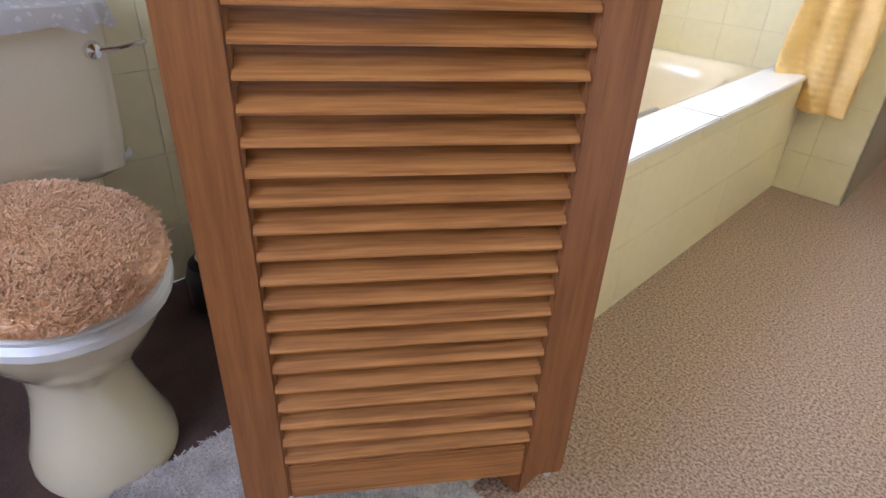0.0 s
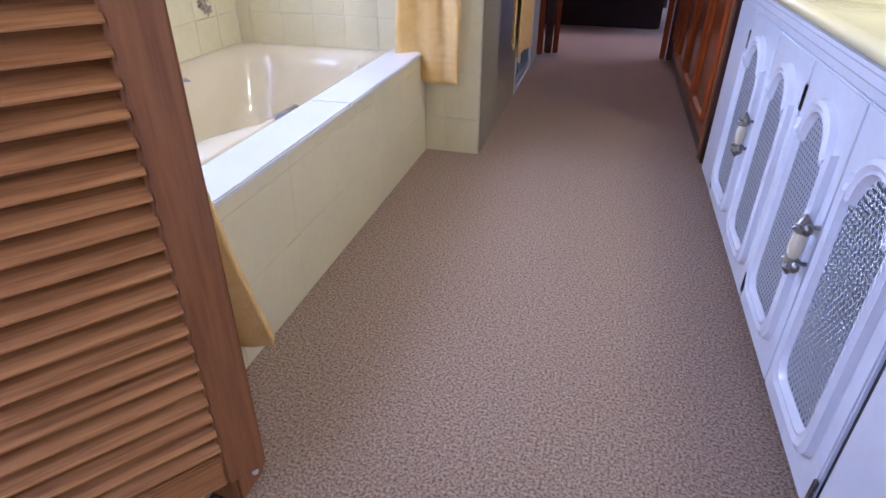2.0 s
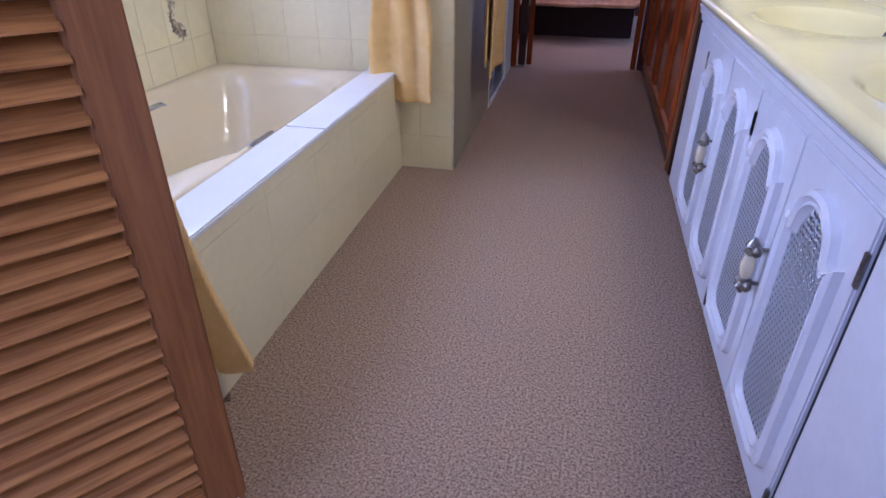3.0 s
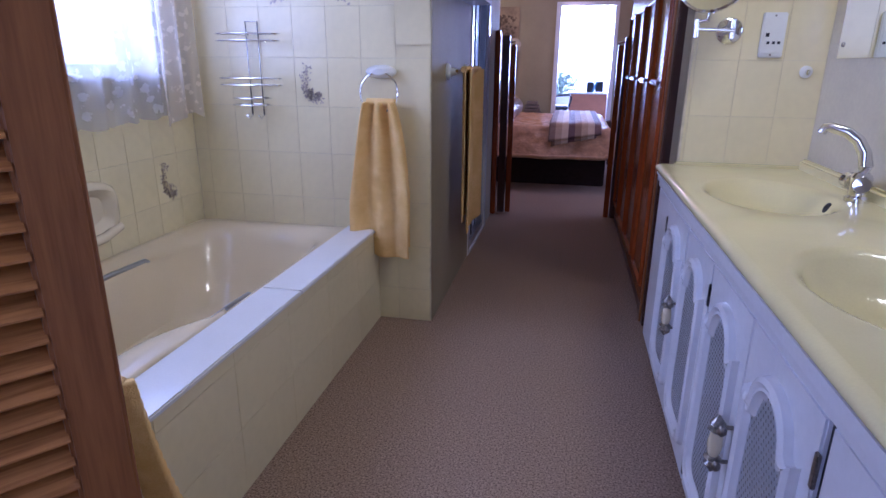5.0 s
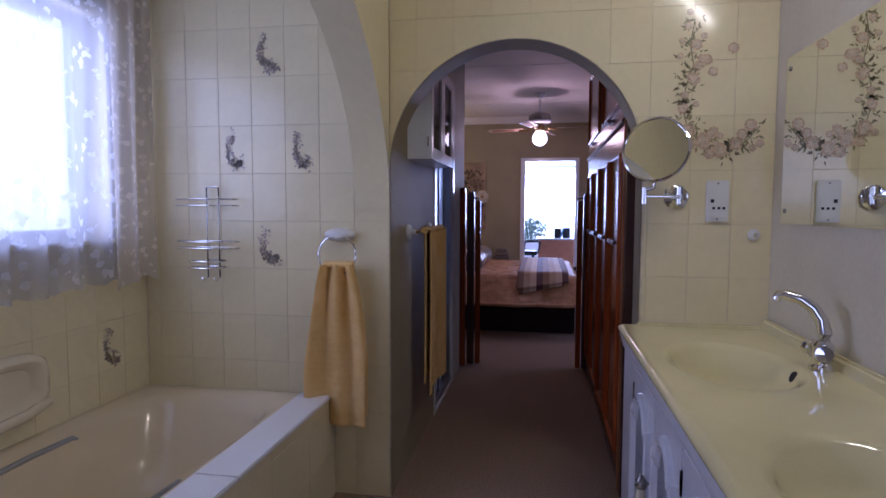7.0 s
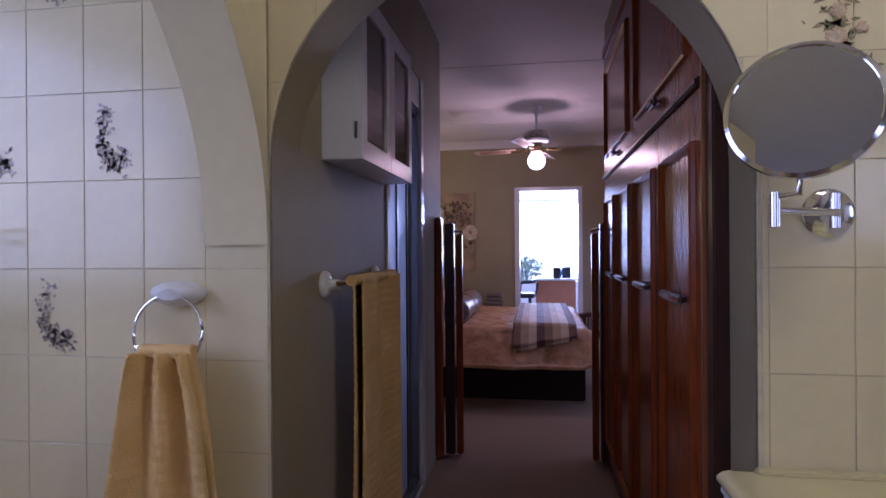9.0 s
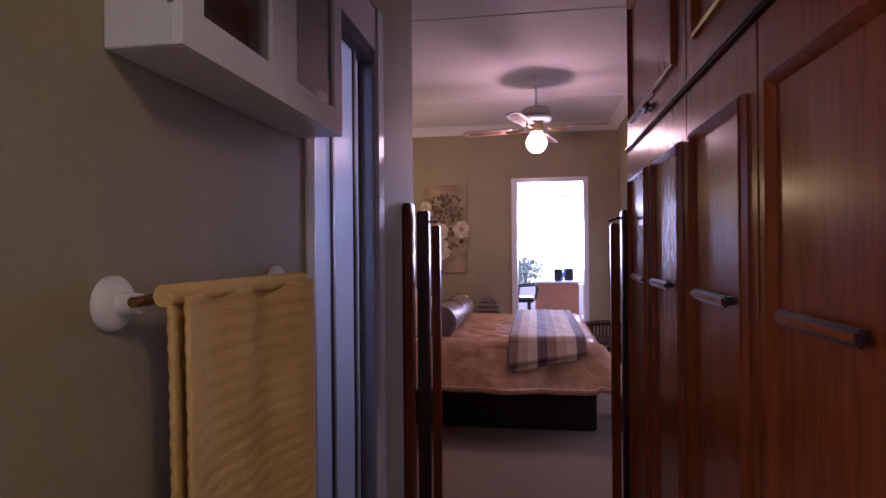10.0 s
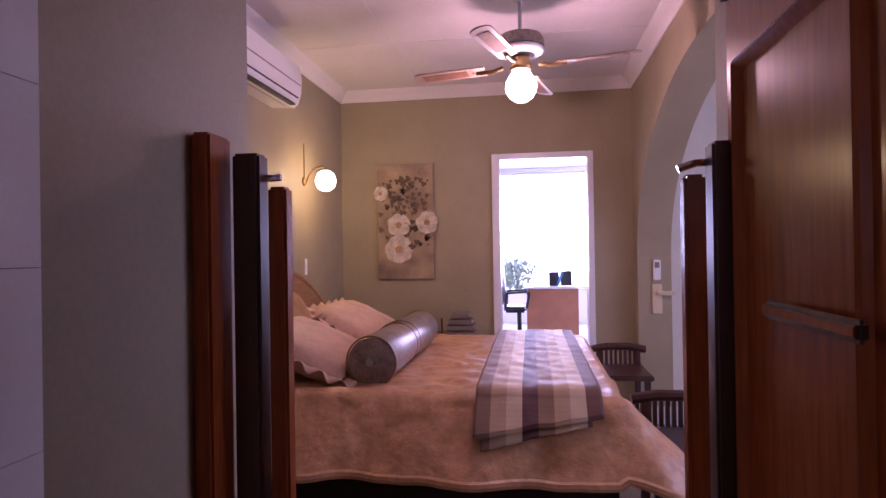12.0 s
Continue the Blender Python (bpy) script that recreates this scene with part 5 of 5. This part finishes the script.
def bench(name, x0, x1, y0, y1, zb):
    b = thing(name, "dark wooden slatted bench beside the bed", "bench", "slatted benches")
    part("seat", B(x0, x1, y0, y1, 0.36, 0.395, 0.008), DARKWOOD, b)
    for x in (x0 + 0.02, x1 - 0.06):
        for y in (y0 + 0.02, y1 - 0.06):
            part("leg", B(x, x + 0.04, y, y + 0.04, 0, zb if y > (y0 + y1) / 2 else 0.36, 0.005), DARKWOOD, b)
    part("top_rail", tube(bmesh.new(), [(x0 - 0.02, y1 - 0.04, zb - 0.02), (x0 + 0.1, y1 - 0.04, zb), (x1 - 0.1, y1 - 0.04, zb), (x1 + 0.02, y1 - 0.04, zb - 0.02)], 0.028, 8), DARKWOOD, b)
    n = 8
    for i in range(n):
        x = x0 + 0.06 + (x1 - x0 - 0.12) * i / (n - 1)
        part("slat", B(x - 0.010, x + 0.010, y1 - 0.05, y1 - 0.03, 0.39, zb - 0.01), DARKWOOD, b)
    return b


bench("slatted_bench", 0.76, 1.12, 8.36, 8.82, 0.53)
bench("slatted_bench", 0.80, 1.13, 6.85, 7.26, 0.545)

# ---- study things ----
desk = thing("desk", "cherry wood desk with a pale top", "desk")
part("top", B(0.20, 1.30, 12.55, 13.3, 0.72, 0.75, 0.004), PLASTIC, desk)
part("modesty_panel", B(0.24, 0.96, 12.62, 12.65, 0.0, 0.72), DESKWOOD, desk, "reddish front panel")
for x in (0.24, 1.24):
    part("side", B(x, x + 0.03, 12.65, 13.25, 0.0, 0.72), DESKWOOD, desk)
oc = thing("office_chair", "black swivel office chair by the desk", "office chair")
part("seat", B(-0.20, 0.10, 12.0, 12.45, 0.44, 0.52, 0.03, 3), BLACK, oc)
oc.location = (0.14, 0, 0)
part("backrest", loft(bmesh.new(), [[(-0.20 - 0.06 * k - dx, yy, 0.55 + 0.62 * k) for dx, yy in ((0, 12.02), (0.03, 12.1), (0.035, 12.23), (0.03, 12.36), (0, 12.43), (-0.04, 12.36), (-0.04, 12.1))] for k in (0, 0.33, 0.66, 1)], True, True, True), BLACK, oc)
part("column", tube(bmesh.new(), [(0, 12.22, 0.08), (0, 12.22, 0.45)], 0.03), BLACK, oc)
for k in range(5):
    a = 2 * math.pi * k / 5
    part("foot", tube(bmesh.new(), [(0, 12.22, 0.10), (0.28 * math.cos(a), 12.22 + 0.28 * math.sin(a), 0.05)], 0.02), BLACK, oc)
for y in (12.0, 12.45):
    part("armrest", tube(bmesh.new(), [(-0.18, y, 0.50), (-0.16, y, 0.70), (0.1, y, 0.72), (0.14, y, 0.66), (0.1, y, 0.50)], 0.018, 8), BLACK, oc)
ph = thing("desk_telephone", "black desk phone with upright handset cradle", "telephone")
part("stand", B(0.56, 0.70, 12.72, 12.86, 0.75, 0.95, 0.01), BLACK, ph)
part("panel", loft(bmesh.new(), [[(x, y, z) for x, y, z in ((0.72, 12.70, 0.755), (0.88, 12.70, 0.755), (0.88, 12.76, 0.755), (0.72, 12.76, 0.755))], [(x, y, z) for x, y, z in ((0.74, 12.80, 0.96), (0.88, 12.80, 0.96), (0.88, 12.83, 0.96), (0.74, 12.83, 0.96))]], True, True, True), BLACK, ph)
part("flap", extrude_poly(bmesh.new(), [(0.66, 12.70, 0.76), (0.70, 12.70, 0.76), (0.77, 12.72, 0.96), (0.73, 12.72, 0.96)], (0, 0.02, 0)), mat("blue_plastic", (0.1, 0.25, 0.45), 0.4), ph)
paper = thing("paper_sheets", "loose white papers on the desk", "paper")
part("sheet", B(0.33, 0.56, 12.62, 12.9, 0.7505, 0.756), PLASTIC, paper)
crod = thing("curtain_rod", "thin metal curtain rod over the study window", "curtain rod")
part("rod", tube(bmesh.new(), [(-0.9, 14.42, 2.33), (1.95, 14.42, 2.33)], 0.012), ALU, crod)
curt = thing("study_curtain", "pale curtain gathered at the study window side", "curtain")
part("fabric", sheet(bmesh.new(), lambda u, v: (1.28 + 0.35 * u, 14.42 + 0.03 * math.sin(u * 30), 2.33 - 2.1 * v), 60, 8), LACE2, curt)


def shrub(cx, cy, r, h, seed):
    rnd = random.Random(seed)
    t = thing("shrub", "green leafy garden shrub outside the study window", "shrub", "garden shrubs")
    part("stem", tube(bmesh.new(), [(cx, cy, -0.13), (cx + 0.04, cy, h * 0.5), (cx, cy, h * 0.85)], 0.04, 8, 0.012), EARTH, t)
    bm = bmesh.new()
    for i in range(700):
        a, b = rnd.random() * 6.283, rnd.random()
        rr = r * (0.4 + 0.6 * rnd.random()) * (0.7 + 0.4 * math.sin(3 * a + seed))
        p = Vector((cx + rr * math.cos(a), cy + rr * math.sin(a), 0.2 + (h - 0.2) * b ** 0.7 + 0.08 * rnd.gauss(0, 1)))
        q = Euler((rnd.random() * 3, rnd.random() * 3, rnd.random() * 6)).to_matrix()
        s = 0.05 + 0.05 * rnd.random()
        bm.faces.new([bm.verts.new(p + q @ Vector(c)) for c in ((-s, 0, 0), (0, -s * 0.4, 0), (s, 0, 0), (0, s * 0.4, 0.01))])
    part("leaves", bm, LEAF, t, smooth=False)


shrub(-0.1, 20.0, 0.5, 0.9, 1)

# ---- tiles ----
TH = 0.2205
ZL = [0.002] + [1.274 + TH * k for k in range(-5, 7)]


def clip_tile(parent, to, u0, u1, v0, v1, low=None, m=None):
    """A tile cut along its lower edge by the curve low(u)."""
    n = 14
    pts = []
    for i in range(n + 1):
        u = u0 + (u1 - u0) * i / n
        b = v0 if low is None else max(v0, low(u))
        if b < v1 - 0.002:
            pts.append((u, b))
    if len(pts) < 2:
        return
    poly = pts + [(pts[-1][0], v1), (pts[0][0], v1)]
    bm = bmesh.new()
    a = [bm.verts.new(to(u, v, 0.0)) for u, v in poly]
    b = [bm.verts.new(to(u, v, 0.0018)) for u, v in poly]
    bm.faces.new(b)
    for i in range(len(poly)):
        j = (i + 1) % len(poly)
        bm.faces.new((a[i], a[j], b[j], b[i]))
    part("tile", bm, m or TILE, parent, smooth=False)


def full_mesh(w, h, to_axes):
    bm = bmesh.new()
    c = 0.0012
    r0 = [(-w, -h, 0), (w, -h, 0), (w, h, 0), (-w, h, 0)]
    r1 = [(-w, -h, 0.0010), (w, -h, 0.0010), (w, h, 0.0010), (-w, h, 0.0010)]
    r2 = [(-w + c, -h + c, 0.0018), (w - c, -h + c, 0.0018), (w - c, h - c, 0.0018), (-w + c, h - c, 0.0018)]
    loft(bm, [[to_axes(*p) for p in r] for r in (r0, r1, r2)], True, False, True)
    me = bpy.data.meshes.new("tile")
    bmesh.ops.recalc_face_normals(bm, faces=bm.faces)
    bm.to_mesh(me)
    bm.free()
    me.materials.append(TILE)
    return me


rnd = random.Random(12)


def lay(parent, me, to, us, vs, skip, low=None, touched=None):
    g = 0.0008
    for u0, u1 in zip(us, us[1:]):
        for v0, v1 in zip(vs, vs[1:]):
            if skip(u0, u1, v0, v1) or u1 - u0 < 0.012:
                continue
            whole = abs((u1 - u0) - (us[2] - us[1])) < 1e-4 and abs((v1 - v0) - TH) < 1e-4
            if whole and not (low and touched(u0, u1, v0, v1)):
                o = new("tile", me)
                o.parent = parent
                o.location = to((u0 + u1) / 2, (v0 + v1) / 2, 0.0004 * rnd.random())
            else:
                clip_tile(parent, to, u0 + g, u1 - g, v0 + g, v1 - g, low)


P = 0.164
north = lambda u, v, d: Vector((u, AY - d - 0.0004, v))
west = lambda u, v, d: Vector((WX + d + 0.0004, u, v))
nt_mesh = full_mesh(P / 2 - 0.0008, TH / 2 - 0.0008, lambda x, y, z: (x, -z, y))
wt_mesh = full_mesh(P / 2 - 0.0008, TH / 2 - 0.0008, lambda x, y, z: (z, x, y))
left_u = [WX + 0.002] + [-0.698 + P * k for k in range(-5, 2)] + [-0.374]
left_u = sorted(set(round(u, 4) for u in left_u if u <= -0.374))
lay(wall_n, nt_mesh, north, left_u, ZL, lambda a, b, c, d: b < -0.7 and d < 0.40)
low_n = lambda x: (arch_z(x) if arch_z(x) is not None else 0) + 0.001
right_u = [ACX - AR] + [0.899 + P * k for k in range(-7, 2)] + [EX - 0.003]
right_u = sorted(u for u in right_u if u >= ACX - AR)
lay(wall_n, nt_mesh, north, right_u, ZL, lambda a, b, c, d: d < 0.88 and a > 0.6 or (b <= ACX + AR and a >= ACX - AR and d < ACZ), low_n,
    lambda a, b, c, d: any((arch_z(a + (b - a) * k / 6) or 0) > c for k in range(7)) or (a < ACX + AR < b and c < ACZ))
west_u = [1.245] + [2.86 - P * k for k in range(9, -1, -1)] + [3.024]
lay(wall_w, wt_mesh, west, west_u, ZL, lambda a, b, c, d: d < 0.45 or (a < WIN[1] - 0.01 and b > WIN[0] + 0.01 and c < WIN[3] - 0.01 and d > WIN[2] + 0.01))
lay(wall_w, wt_mesh, west, [0.05 + P * k for k in range(0, 7)], ZL, lambda a, b, c, d: d > 1.3)
sur = lambda u, v, d: Vector((-0.638 + d * 1.6, u, v))
for r0, r1 in ((0.0, 0.215), (0.215, 0.43), (0.43, 0.4695)):
    for k in range(6):
        u0 = max(1.245, 1.02 + 0.34 * k)
        if u0 < 3.0:
            clip_tile(surround, sur, u0 + 0.0008, min(1.36 + 0.34 * k, 3.026) - 0.0008, r0 + 0.0008, r1 - 0.0008)

# ---- printed flowers on the tiles ----
def leaflet(bm, to, u, v, l, a, d, w=0.38):
    c, s = math.cos(a), math.sin(a)
    bm.faces.new([bm.verts.new(to(u + x * c - y * s, v + x * s + y * c, d)) for x, y in ((0, 0), (l * 0.4, l * w * 0.5), (l, 0), (l * 0.4, -l * w * 0.5))])


def small_spray(parent, to, u, v, seed):
    rnd = random.Random(seed)
    bm = bmesh.new()
    for k in range(75):
        t = k / 75
        a = radians(110 + 205 * t)
        r = 0.048 + 0.010 * rnd.gauss(0, 1)
        bu, bv = u + 0.010 + r * 0.95 * math.cos(a), v + r * 1.45 * math.sin(a) - 0.002
        dens = 0.5 + 0.9 * max(0, -math.sin(a))
        for _ in range(1 if rnd.random() > dens else 3):
            leaflet(bm, to, bu + rnd.gauss(0, 0.005), bv + rnd.gauss(0, 0.006), 0.007 + 0.011 * rnd.random(), rnd.random() * 6.28, 0.0042, 0.6)
    part("flower_motif", bm, SPRAY, parent, "small mauve brown flower spray print", smooth=False)


for x, z, s in ((-0.944, 2.047, 1), (-1.108, 1.605, 2), (-0.78, 1.605, 3), (-0.944, 1.164, 4)):
    small_spray(wall_n, north, x, z, s)
small_spray(wall_w, west, 2.778, 0.723, 5)

rnd = random.Random(33)
bl_, bw_, bp_ = bmesh.new(), bmesh.new(), bmesh.new()
stem = [(0.90, 2.10), (0.885, 2.0), (0.90, 1.92), (0.875, 1.84), (0.86, 1.76), (0.88, 1.68), (0.92, 1.62), (0.98, 1.59), (1.05, 1.585), (1.11, 1.61), (1.16, 1.67)]
for k in range(330):
    t = rnd.random() * (len(stem) - 1)
    i = int(t)
    f = t - i
    u = stem[i][0] * (1 - f) + stem[i + 1][0] * f + rnd.gauss(0, 0.022)
    v = stem[i][1] * (1 - f) + stem[i + 1][1] * f + rnd.gauss(0, 0.020)
    if u < EX - 0.02:
        leaflet(bl_, north, u, v, 0.012 + 0.020 * rnd.random(), rnd.random() * 6.28, 0.0040)
for a, b in zip(stem, stem[1:]):
    d = Vector((b[0] - a[0], b[1] - a[1])).normalized() * 0.0022
    bl_.faces.new([bl_.verts.new(north(p, q, 0.0038)) for p, q in ((a[0] - d.y, a[1] + d.x), (b[0] - d.y, b[1] + d.x), (b[0] + d.y, b[1] - d.x), (a[0] + d.y, a[1] - d.x))])


def rose(u, v, r):
    for ring_r, n, tgt in ((0.72, 9, bp_), (0.36, 6, bw_)):
        for k in range(n):
            a = 6.283 * k / n + rnd.random() * 0.5
            pu, pv = u + r * ring_r * math.cos(a), v + r * ring_r * math.sin(a)
            d = 0.0044 + 0.0002 * k + (0.0016 if tgt is bw_ else 0)
            tgt.faces.new([tgt.verts.new(north(pu + r * 0.34 * math.cos(t) * (0.85 + 0.3 * rnd.random()), pv + r * 0.34 * math.sin(t) * (0.85 + 0.3 * rnd.random()), d)) for t in (6.283 * j / 9 for j in range(9))])


for u, v, r in ((0.885, 1.655, 0.045), (0.945, 1.61, 0.05), (1.01, 1.575, 0.05), (1.07, 1.60, 0.042), (0.97, 1.56, 0.036), (0.865, 1.745, 0.034), (0.90, 1.60, 0.032), (1.125, 1.675, 0.040), (1.05, 1.98, 0.036), (0.975, 1.89, 0.032), (0.87, 1.80, 0.026), (0.985, 1.655, 0.03)):
    rose(u, v, r * 0.6)
for k in range(26):
    t = rnd.random() * (len(stem) - 1)
    i = int(t)
    rose(stem[i][0] + rnd.gauss(0.01, 0.03), stem[i][1] + rnd.gauss(0, 0.03), 0.012 + 0.012 * rnd.random())
part("flower_leaves", bl_, LEAFP, wall_n, "olive printed leaves", smooth=False)
part("flower_petals", bp_, PETAL, wall_n, "dusky pink printed petals", smooth=False)
part("flower_hearts", bw_, PETALW, wall_n, "pale printed petals", smooth=False)
